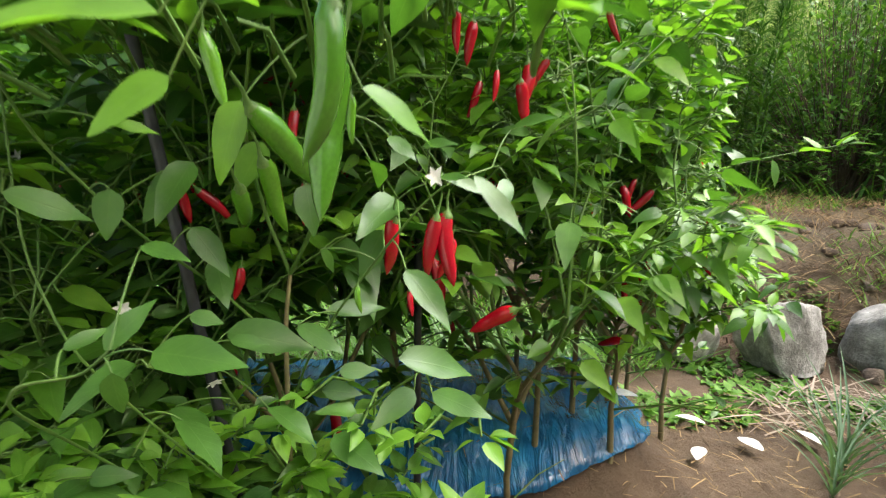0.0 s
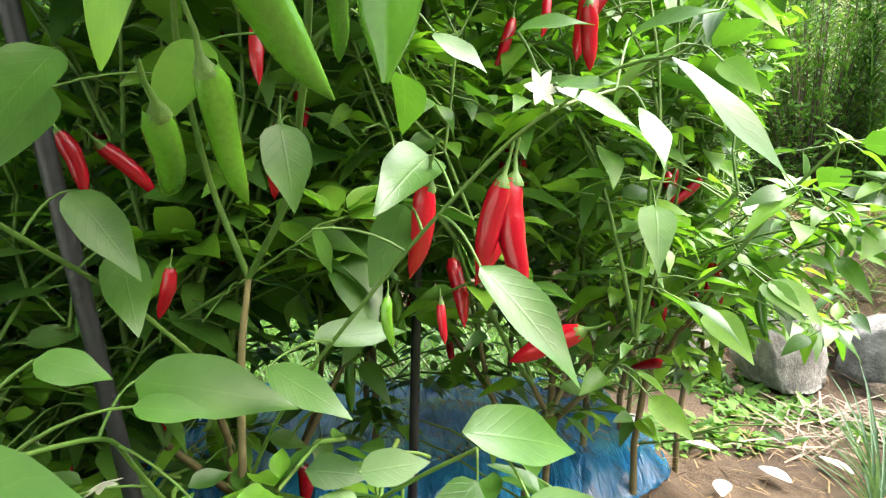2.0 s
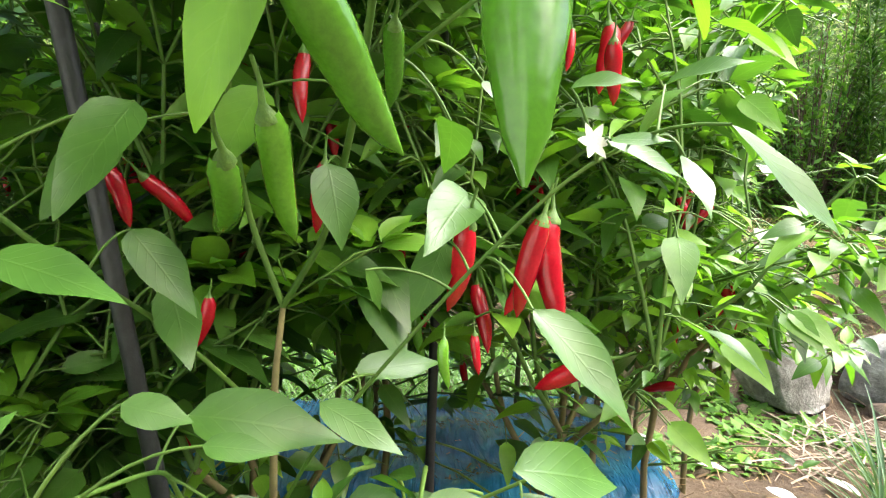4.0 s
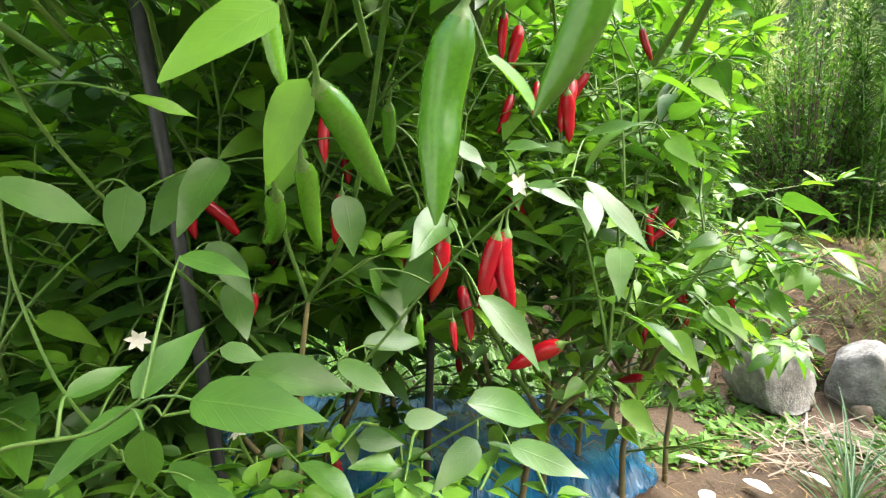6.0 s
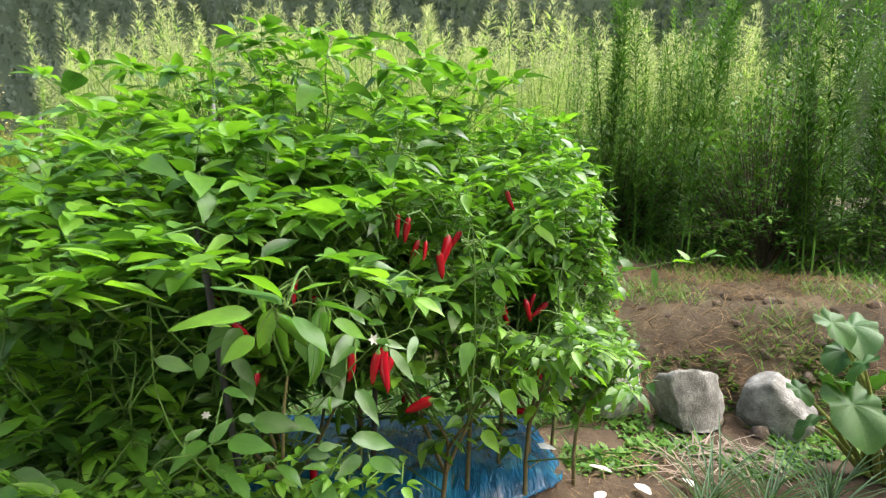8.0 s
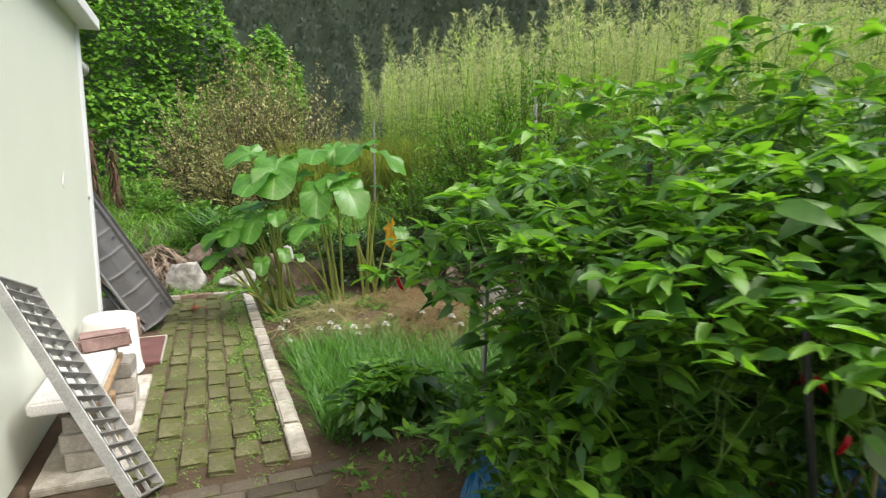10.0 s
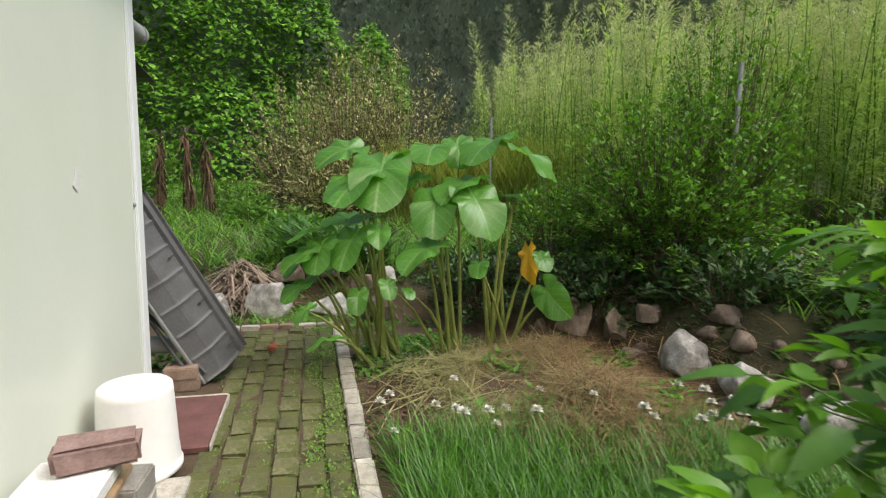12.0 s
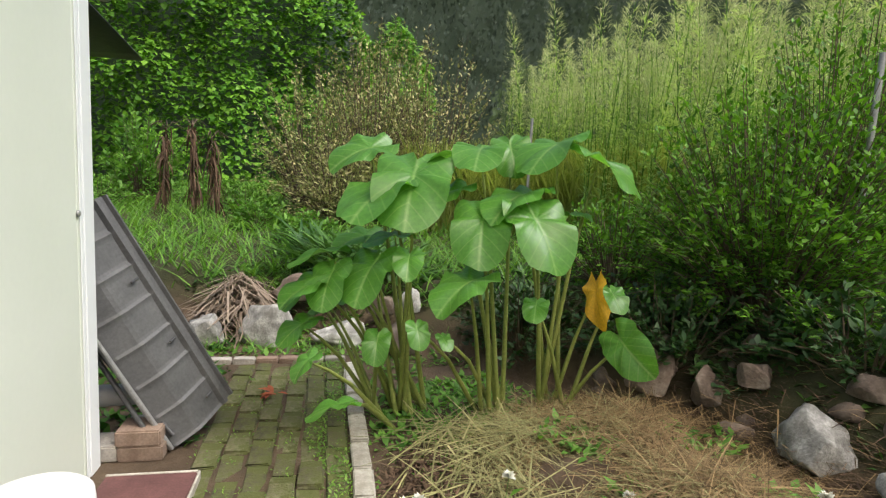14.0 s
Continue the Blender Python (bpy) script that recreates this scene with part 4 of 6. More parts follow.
def front_stem(rad, *pts):
    p = np.array(pts, float)
    ts = np.linspace(0, len(p) - 1, 5 * len(p))
    q = np.stack([np.interp(ts, np.arange(len(p)), p[:, i]) for i in range(3)], 1)
    for _ in range(3):
        q[1:-1] = (q[:-2] + 2 * q[1:-1] + q[2:]) / 4
    FRONT_STEMS.append(q)
    g = tube(q, np.linspace(rad, rad * 0.55, len(q)) * 0.55, 7)
    child("branch", mesh_of("branch", (g[0] - np.array(FRONT.location), g[1], g[2]), [M["woody_stem" if rad > 0.008 else "pepper_stem"]]), FRONT)


front_stem(0.012, (-0.22, 1.02, 0.02), (-0.23, 0.97, 0.5), (-0.228, 0.964, 0.8), (-0.222, 0.985, 0.89))
front_stem(0.0075, (-0.222, 0.985, 0.89), (-0.259, 0.97, 1.0), (-0.25, 0.86, 1.14), (-0.2, 0.76, 1.24))
front_stem(0.0075, (-0.222, 0.985, 0.89), (-0.163, 0.93, 0.985), (-0.12, 0.8, 1.12), (-0.089, 0.64, 1.252), (-0.06, 0.42, 1.27), (-0.036, 0.25, 1.24))
front_stem(0.0042, (-0.23, 0.97, 0.62), (-0.17, 0.87, 0.76), (-0.128, 0.819, 0.834), (-0.036, 0.77, 0.963), (0.027, 0.736, 1.04), (0.06, 0.72, 1.07), (0.12, 0.76, 1.09))
front_stem(0.005, (-0.23, 0.97, 0.5), (-0.28, 0.82, 0.74), (-0.26, 0.74, 0.82), (-0.28, 0.61, 0.86))
front_stem(0.005, (-0.22, 0.98, 0.45), (-0.1, 0.86, 0.66), (-0.02, 0.78, 0.76), (0.03, 0.74, 0.81))
front_stem(0.005, (-0.23, 0.97, 0.75), (-0.3, 0.85, 0.9), (-0.33, 0.7, 1.0), (-0.38, 0.6, 1.12), (-0.37, 0.51, 1.235))
front_stem(0.004, (-0.12, 0.8, 1.12), (0.0, 0.7, 1.2), (0.06, 0.64, 1.19))


def front_leaves(rows, seed):
    r = np.random.default_rng(seed)
    nodes = np.concatenate(FRONT_STEMS)
    for k, row in enumerate(rows):
        a, b = np.array(row[:3]), np.array(row[3:6])
        slim = row[6] if len(row) > 6 else 1.0
        near = nodes[np.argmin(np.linalg.norm(nodes - a, axis=1) + 0.3 * np.abs(nodes[:, 2] - a[2]))]
        gap = np.linalg.norm(near - a)
        if gap > 0.13:
            near = a + (near - a) * 0.07 / gap
        if gap > 0.005:
            q = [near + (a - near) * t + np.array([0, 0, 0.03 * t * (1 - t)]) for t in np.linspace(0, 1, 6)]
            g = tube(q, np.linspace(0.0014, 0.001, 6), 5)
            child("leaf_stalk", mesh_of("leaf_stalk", (g[0] - np.array(FRONT.location), g[1], g[2]), [M["pepper_stem"]]), FRONT)
        g = stamp(T_LARGE[k % 3], a[None], (b - a)[None], np.linalg.norm(b - a), wide=slim * r.uniform(0.85, 1.1, 1), roll=r.normal(0, 0.45, 1) * (len(row) < 7), up=np.array([(0.25, -0.9, 1.0)]) if len(row) > 6 else None)
        child("leaf", mesh_of("leaf", (g[0] - np.array(FRONT.location), g[1], g[2]), [M["pepper_tip" if r.random() < (0.6 if a[2] > 1.12 else 0.06) else "pepper_leaf"]]), FRONT)


front_stem(0.004, (-0.23, 0.97, 0.3), (-0.42, 0.7, 0.7), (-0.36, 0.5, 0.86), (-0.318, 0.466, 0.9), (-0.258, 0.466, 0.909), (-0.22, 0.45, 0.94))
front_stem(0.004, (-0.23, 0.97, 0.4), (-0.3, 0.75, 0.66), (-0.36, 0.6, 0.876), (-0.405, 0.6, 1.0), (-0.407, 0.6, 1.235))
front_leaves((
    (-0.209, 0.495, 0.922, -0.114, 0.47, 0.925, 0.95),
    (-0.248, 0.757, 0.854, -0.122, 0.757, 0.842, 0.85),
    (-0.142, 0.742, 0.872, -0.074, 0.716, 0.844, 0.8),
    (-0.122, 0.826, 0.867, -0.031, 0.88, 0.866, 0.8),
    (0.011, 0.69, 0.963, 0.071, 0.63, 0.912, 0.85),
    (0.09, 0.605, 1.085, 0.148, 0.572, 1.024, 0.6),
    (-0.063, 0.63, 0.85, -0.02, 0.64, 0.853, 1.25),
    (0.002, 0.682, 0.849, 0.109, 0.72, 0.822, 0.9),
    (0.046, 0.662, 0.813, 0.121, 0.628, 0.799, 0.8),
    (-0.228, 0.455, 0.938, -0.195, 0.48, 0.98, 0.95),
    (-0.22, 0.45, 0.92, -0.222, 0.46, 0.872, 1.0),
    (-0.37, 0.54, 1.065, -0.308, 0.585, 1.035, 0.9),
    (-0.225, 0.52, 1.018, -0.17, 0.497, 1.012, 0.8),
), 1)
front_leaves((
    (-0.29, 0.491, 0.924, -0.26, 0.52, 0.94, 0.9),
    (-0.258, 0.704, 1.093, -0.28, 0.64, 1.03, 1.1),
    (-0.286, 0.577, 1.136, -0.236, 0.596, 1.125, 0.7),
    (-0.126, 0.394, 1.157, -0.175, 0.37, 1.12, 1.1),
    (-0.13, 0.393, 1.197, -0.256, 0.35, 1.19, 0.6),
    (-0.29, 0.83, 0.945, -0.255, 0.78, 0.885, 1.0),
    (-0.15, 0.589, 1.158, -0.195, 0.61, 1.069, 1.0),
    (0.149, 0.816, 1.141, 0.205, 0.768, 1.168, 0.8),
    (0.14, 0.75, 1.075, 0.125, 0.67, 1.035, 0.6),
    (-0.013, 0.506, 1.163, 0.054, 0.553, 1.121, 0.8),
    (-0.018, 0.864, 1.037, -0.056, 0.75, 1.01, 1.0),
    (-0.232, 0.62, 0.921, -0.193, 0.62, 0.912, 1.1),
    (-0.203, 0.66, 0.877, -0.155, 0.66, 0.874, 0.9),
), 2)
front_leaves((
    (-0.109, 0.747, 0.978, -0.092, 0.769, 0.938, 0.9),
    (-0.045, 0.774, 1.097, -0.035, 0.85, 1.068, 1.0),
    (0.053, 0.68, 1.08, 0.088, 0.66, 1.082, 0.9),
    (0.056, 0.69, 1.078, 0.125, 0.7, 1.06, 0.7),
    (0.03, 0.7, 1.115, 0.072, 0.68, 1.125, 0.9),
    (-0.3, 0.6, 1.065, -0.305, 0.59, 1.01, 1.2),
    (-0.2, 0.8, 1.12, -0.23, 0.76, 1.05, 1.1),
    (-0.15, 0.83, 1.06, -0.13, 0.8, 0.99, 1.1),
    (-0.32, 0.8, 1.08, -0.36, 0.76, 1.01, 1.1),
    (-0.04, 0.86, 0.99, -0.07, 0.82, 0.92, 1.0),
    (-0.3, 0.78, 1.0, -0.24, 0.76, 0.94, 1.0),
    (-0.02, 0.78, 1.13, 0.02, 0.75, 1.1, 0.9),
    (0.02, 0.72, 0.79, -0.03, 0.66, 0.765, 1.0),
), 3)
front_leaves((
    (-0.039, 0.246, 1.247, -0.14, 0.253, 1.28),
    (-0.039, 0.247, 1.255, -0.1, 0.252, 1.3),
    (-0.022, 0.244, 1.232, 0.04, 0.206, 1.19),
    (-0.028, 0.267, 1.260, 0.034, 0.288, 1.284),
    (0.005, 0.265, 1.245, 0.09, 0.282, 1.235),
    (-0.363, 0.498, 1.237, -0.251, 0.492, 1.229),
    (-0.33, 0.64, 0.8, -0.4, 0.6, 0.78),
    (-0.3, 0.62, 0.86, -0.36, 0.56, 0.83),
    (-0.36, 0.7, 0.86, -0.43, 0.66, 0.84),
    (-0.28, 0.68, 0.76, -0.2, 0.62, 0.73),
    (-0.18, 0.72, 0.76, -0.1, 0.68, 0.74),
    (-0.35, 0.8, 0.72, -0.27, 0.74, 0.7),
    (-0.1, 0.76, 0.7, -0.02, 0.7, 0.68),
), 4)


def canopy(n, seed, xs, ys, slope, size=1.0):
    """Leafy shoots arching out of the bush within a stretch of the plan; slope: height at y = 0.47, rise along y, spread."""
    r = random.Random(seed)
    twigs, groups = [], ([], [])
    for _ in range(n):
        x, y = r.uniform(*xs), r.uniform(*ys)
        q = Vector((x, y, slope[0] + slope[1] * (y - 0.47) + r.uniform(0.0, slope[2])))
        foot = q + Vector((r.uniform(-0.06, 0.06), r.uniform(0.1, 0.2), r.uniform(-0.06, -0.01)))
        twigs.append(tube([foot, foot.lerp(q, 0.5) + Vector((0, 0, 0.02)), q], [0.0035, 0.0028, 0.0018], 5))
        for k in range(r.choice((8, 9, 10))):
            a = r.uniform(0, 6.283)
            d = Vector((math.cos(a), math.sin(a), r.uniform(-0.45, 0.5)))
            st = q if k < 6 else foot.lerp(q, r.uniform(0.2, 0.9)) + Vector((0, 0, 0.01))
            groups[1 if k < 5 else 0].append((st + d * 0.012, d, size * (r.uniform(0.055, 0.08) if k < 4 else r.uniform(0.075, 0.115))))
    base = np.array(FRONT.location)
    g = merged(twigs)
    tagged(child("branchwork", mesh_of("branchwork", (g[0] - base, g[1], g[2]), [M["pepper_stem"]]), FRONT, "slender green branches"), kind="stuff")
    for nm, rows, mt in (("leaves", groups[0], "pepper_leaf"), ("shoot_leaves", groups[1], "pepper_tip")):
        P, D, S = (np.array([row[i] for row in rows]) for i in range(3))
        if slope[1] > 0:
            ok = ~in_clearing(P) & ~in_clearing(P + D * S[:, None])
            P, D, S = P[ok], D[ok], S[ok]
        g = stamp(T_PEPPER[1], P, D, S, wide=np.random.default_rng(seed).uniform(0.65, 1.0, len(P)), roll=np.random.default_rng(seed + 1).normal(0, 0.35, len(P)))
        tagged(child(nm, mesh_of(nm, (g[0] - base, g[1], g[2]), [M[mt]]), FRONT, "pointed green chilli leaves"), kind="stuff")


canopy(100, 6, (-0.85, 0.15), (0.38, 1.05), (1.2, 0.33, 0.09))
canopy(16, 7, (-0.42, 0.12), (0.76, 1.0), (0.8, -0.62, 0.14), 0.62)


def front_peppers(rows, kind):
    """rows: the fruit's shoulder, its length and the way that it hangs."""
    nodes = np.concatenate(FRONT_STEMS)
    for k, row in enumerate(rows):
        at, ln, way = Vector(row[:3]), row[3], Vector(row[4:])
        m = (-way).to_track_quat("Z", "Y").to_matrix().to_4x4()
        fruit, cap = (RED if kind == "red" else GREEN)[k % (6 if kind == "red" else 5)]
        ob = child("pepper", fruit, FRONT, "ripe glossy red chilli" if kind == "red" else "unripe glossy green chilli")
        ob.matrix_world = Matrix.Translation(at) @ m @ Matrix.Rotation(k * 1.3, 4, "Z") @ Matrix.Scale(ln, 4)
        child("calyx", cap, ob, "green calyx and stalk")


front_peppers((
    (0.045, 0.815, 1.016, 0.098, -0.2, 0.06, -0.95),
    (0.06, 0.84, 1.018, 0.105, -0.12, 0.06, -1.0),
    (-0.019, 0.832, 1.01, 0.098, -0.18, 0.3, -0.94),
    (0.185, 0.994, 0.827, 0.11, -0.7, 0.5, -0.5),
    (0.539, 1.48, 0.605, 0.085, -0.6, 0.75, -0.25),
    (-0.375, 0.97, 1.04, 0.085, 0.5, 0.5, -0.7),
    (-0.157, 0.86, 1.06, 0.075, -0.1, 0.2, -0.95),
    (-0.295, 0.944, 0.908, 0.06, -0.09, -0.13, -0.99),
    (-0.189, 0.923, 1.175, 0.075, 0.02, -0.14, -0.99),
    (0.19, 1.07, 1.24, 0.085, 0.15, 0.3, -0.9),
    (0.214, 1.162, 1.285, 0.105, -0.02, -0.14, -0.99),
    (0.071, 1.03, 1.35, 0.07, 0.0, 0.1, -0.99),
    (0.413, 1.343, 1.43, 0.075, 0.32, -0.12, -0.94),
), "red")
front_peppers((
    (0.151, 1.135, 1.267, 0.06, 0.04, -0.11, -0.99),
    (0.569, 1.546, 1.043, 0.061, -0.61, -0.06, -0.79),
    (0.614, 1.541, 1.014, 0.098, -0.74, -0.04, -0.67),
    (0.526, 1.521, 1.027, 0.088, 0.28, -0.10, -0.96),
    (-0.253, 1.1, 0.56, 0.059, -0.01, -0.11, -0.99),
    (-0.441, 1.0, 0.5, 0.05, 0.23, -0.12, -0.97),
    (0.124, 1.250, 1.260, 0.084, -0.18, -0.10, -0.98),
    (0.068, 0.962, 0.961, 0.073, -0.17, -0.18, -0.97),
    (0.0, 0.9, 0.885, 0.045, 0.1, -0.12, -0.95),
    (-0.4, 0.94, 1.05, 0.07, 0.3, 0.2, -0.9),
    (0.1, 1.06, 1.34, 0.075, -0.1, 0.0, -0.99),
    (0.255, 1.19, 1.3, 0.08, -0.4, 0.0, -0.9),
), "red")
front_peppers((
    (-0.139, 0.587, 1.151, 0.125, 0.24, 0.7, -0.7),
    (-0.187, 0.755, 1.094, 0.125, 0.1, 0.6, -0.8),
    (-0.21, 0.73, 1.06, 0.12, -0.1, 0.7, -0.6),
    (-0.033, 0.5, 1.185, 0.135, -0.22, 0.0, -0.98),
    (-0.091, 0.734, 1.159, 0.078, -0.05, 0.7, -0.6),
    (-0.19, 0.6, 1.225, 0.078, 0.05, 0.1, -0.99),
    (-0.04, 0.6, 1.165, 0.05, 0.05, 0.1, -0.99),
    (0.003, 0.312, 1.185, 0.085, 0.0, 0.0, -1.0),
    (-0.05, 0.69, 0.94, 0.034, 0.02, -0.2, -0.98),
), "green")
rf_ = random.Random(4)
flower(FRONT, (0.046, 0.695, 1.079), 0.0145, rf_, (75, 0, 15))
flower(FRONT, (-0.287, 0.584, 0.938), 0.011, rf_, (100, 10, 20))
flower(FRONT, (-0.237, 0.683, 0.813), 0.013, rf_, (140, 20, 70))

# a skirt of younger plants before the bed
for i_, (x_, y_, h_) in enumerate(((-0.8, 0.95, 0.85), (-0.42, 0.74, 0.6), (-0.68, 0.76, 0.7), (-0.12, 0.76, 0.5), (-1.05, 1.3, 0.8), (0.16, 0.82, 0.5))):
    pepper_plant(x_, y_, h_, 141 + i_, 0.42, 0.14, (0, -0.03), 2 if i_ else 1, 1, "young leafy chilli plant at the bed's front", 0.085, 12 if i_ < 5 else 3)

for x_, y_, dx_, dy_, h_ in ((-0.25, 0.994, -0.18, -0.109, 1.32), (-0.012, 1.36, -0.005, 0.02, 1.38), (-0.85, 1.75, 0.02, 0.02, 1.6)):
    round_bar("plant_stake", "black plastic-coated plant stake among the chillies", "stake", "stake", (x_, y_, float(height(x_, y_)) - 0.1), (x_ + dx_, y_ + dy_, h_), 0.0098, 10)["group"] = "chilli stakes"


# a long side shoot reaching out over the bank
front_stem(0.004, (0.66, 1.95, 0.7), (0.85, 1.98, 0.98), (1.05, 2.02, 1.08), (1.3, 2.05, 1.13), (1.48, 2.06, 1.16))
front_leaves((
    (1.2, 2.03, 1.1, 1.22, 2.01, 1.0), (1.3, 2.05, 1.13, 1.38, 2.0, 1.15), (1.38, 2.05, 1.14, 1.33, 2.08, 1.19), (1.48, 2.06, 1.16, 1.58, 2.06, 1.17),
    (1.05, 2.02, 1.08, 1.12, 1.96, 1.12), (1.1, 2.03, 1.09, 1.06, 2.1, 1.15), (0.95, 2.0, 1.04, 0.9, 1.93, 1.09), (1.44, 2.06, 1.15, 1.47, 2.02, 1.21),
    (1.0, 2.01, 1.06, 1.04, 1.98, 0.97), (1.46, 2.06, 1.16, 1.53, 2.1, 1.2), (0.88, 1.98, 1.0, 0.96, 1.93, 1.02),
), 77)

# ---- blue mulch film over the chilli bed ----
def film(name, xs, yc, half, seed, lift=0.012):
    nx, ny = len(xs), 34
    v = []
    for i, x in enumerate(xs):
        for j in range(ny):
            s = j / (ny - 1) * 2 - 1
            edge = half * (1 + 0.18 * noise.noise(Vector((x * 3, s, seed)))) * math.sqrt(max(0.02, 1 - (max(0.0, x - 0.3) / 0.54) ** 2))
            y = yc + 0.08 * x + s * edge
            p = Vector((x * 6, y * 6, seed))
            w = 0.03 * noise.noise(p) + 0.02 * abs(noise.noise(p * 2.7)) + 0.012 * abs(noise.noise(p * 6))
            v.append((x, y, float(height(x, y)) + lift + 0.03 + w))
    f = [(i * ny + j, (i + 1) * ny + j, (i + 1) * ny + j + 1, i * ny + j + 1) for i in range(nx - 1) for j in range(ny - 1)
         if noise.noise(Vector((xs[i] * 2.6, (j / ny) * 3.0, seed + 5.0))) < 0.36]
    ob = new(name, make_mesh(name, v, f, [M["blue_film"]]))
    md = ob.modifiers.new("thick", "SOLIDIFY"); md.thickness = 0.003
    return tagged(ob, "wrinkled blue plastic mulch film over the bed", "mulch film")


film("mulch_film", np.linspace(-1.52, 0.83, 200), 2.05, 0.52, 1.0)


# ---- taro ----
def taro_leaf_mesh(name, mat, seed):
    """A heart-shaped leaf, tip along +y, stalk at the origin, two lobes behind."""
    r = random.Random(seed)
    n, rings = 36, 7
    v, uvs_, f = [(0, 0, 0)], [(0.5, 0.5)], []
    ph = r.uniform(0, 6)
    for k in range(1, rings + 1):
        q = k / rings
        for i in range(n):
            a = 2 * math.pi * i / n
            c = math.cos(a)
            rad = 0.36 + 0.3 * max(0, c) ** 2.2 + 0.1 * max(0, -c) ** 1.0
            notch = math.exp(-((a - math.pi) / 0.17) ** 2)
            rad *= 1 - 0.55 * notch
            x, y = rad * q * math.sin(a), rad * q * math.cos(a)
            z = -0.5 * max(0, y) ** 2 - 0.3 * x * x + 0.4 * abs(x) * (1 - 0.4 * q) + 0.05 * q * q * math.sin(6 * a + ph) + 0.016 * math.sin(11 * a) * q - 0.1 * max(0, -y)
            v.append((x, y, z)); uvs_.append((0.5 + 0.5 * math.copysign(1, x) * min(1, abs(x) / 0.36), 0.5 + y * 0.75))
    tri = []
    for i in range(n):
        tri.append((0, 1 + i, 1 + (i + 1) % n, 1 + (i + 1) % n))
    for k in range(rings - 1):
        for i in range(n):
            a, b = 1 + k * n + i, 1 + k * n + (i + 1) % n
            f.append((a, b, b + n, a + n))
    # the centre fan as narrow quads
    fan = [(0, 1 + (i + 1) % n, 1 + i) for i in range(n)]
    me = bpy.data.meshes.new(name)
    me.from_pydata(v, [], [tuple(q) for q in f] + fan)
    me.materials.append(M[mat])
    layer = me.uv_layers.new(name="UVMap")
    for lp_ in me.loops:
        layer.data[lp_.index].uv = uvs_[lp_.vertex_index]
    for p in me.polygons:
        p.use_smooth = True
    return me


TARO = [taro_leaf_mesh("leaf", "taro_leaf", k) for k in range(5)]


def taro(x, y, seed, leaves, label="leafy taro clump with large heart-shaped leaves"):
    """leaves: rows of place of the stalk's top, leaf length, heading of the tip, pitch down, roll."""
    r = random.Random(seed)
    z0 = float(height(x, y))
    s = tagged(empty("taro_plant", x, y, z0), label, "taro", "taro clump")
    for k, (lx, ly, lz, size, head, down, roll) in enumerate(leaves):
        a = r.uniform(0, 6.283)
        foot = Vector((x + 0.09 * math.cos(a), y + 0.09 * math.sin(a), z0 - 0.02))
        top = Vector((lx, ly, lz - 0.006))
        mid = foot.lerp(top, 0.55) + Vector((0, 0, 0.12 * (top - foot).length)) * 0.6
        q = [foot, foot.lerp(mid, 0.5), mid, mid.lerp(top, 0.55) + Vector((0, 0, 0.012)), top]
        g = tube(q, [0.019, 0.016, 0.012, 0.009, 0.004], 7)
        child("stalk", mesh_of("stalk", (g[0] - np.array((x, y, z0)), g[1], g[2]), [M["taro_stalk"]]), s, "pale green stalk")
        ob = child("leaf", TARO[(k + seed) % 5], s)
        ob.matrix_world = pose(lx, ly, lz, 0, 0, head) @ pose(0, 0, 0, -down, roll, 0) @ Matrix.Scale(size * 0.83, 4)
    return s


# ---- tall weeds, grasses, shrubs ----
def horseweed(tall, plume, leafy, seed, mats_n=1, leaf_len=0.1):
    """One tall weed at the origin: a stalk, narrow leaves all along it, a feathery head. Three geometries."""
    r = np.random.default_rng(seed)
    bend = r.normal(0, 0.11, 2)
    zs = np.linspace(0, 1, 6)
    pts = np.stack([bend[0] * tall * zs ** 2, bend[1] * tall * zs ** 2, tall * zs], 1)
    stalk = tube(pts, np.linspace(0.008, 0.003, 6), 4)
    n = leafy
    t = r.uniform(0.12, 0.92, n)
    P = np.stack([bend[0] * tall * t ** 2, bend[1] * tall * t ** 2, tall * t], 1)
    a = r.uniform(0, 2 * np.pi, n)
    D = np.stack([np.cos(a), np.sin(a), r.uniform(0.1, 0.9, n)], 1)
    leaves = stamp(T_NEEDLE, P, D, leaf_len * r.uniform(0.5, 1.6, n) * (1.25 - 0.6 * t))
    m = plume
    t = 1 - 0.3 * r.uniform(0, 1, m) ** 1.3
    a = r.uniform(0, 2 * np.pi, m)
    out = 0.15 * (1.02 - t) / 0.3
    P = np.stack([bend[0] * tall * t ** 2 + out * np.cos(a), bend[1] * tall * t ** 2 + out * np.sin(a), tall * t], 1)
    D = np.stack([np.cos(a), np.sin(a), r.uniform(0.6, 1.6, m)], 1)
    head = stamp(T_NEEDLE, P, D, 0.07 * r.uniform(0.7, 1.3, m)) if m else None
    return stalk, leaves, head


def place(geo, x, y, z, turn, size):
    c, s = math.cos(turn), math.sin(turn)
    v = geo[0] * size
    return np.stack([v[:, 0] * c - v[:, 1] * s + x, v[:, 0] * s + v[:, 1] * c + y, v[:, 2] + z], 1), geo[1], geo[2]


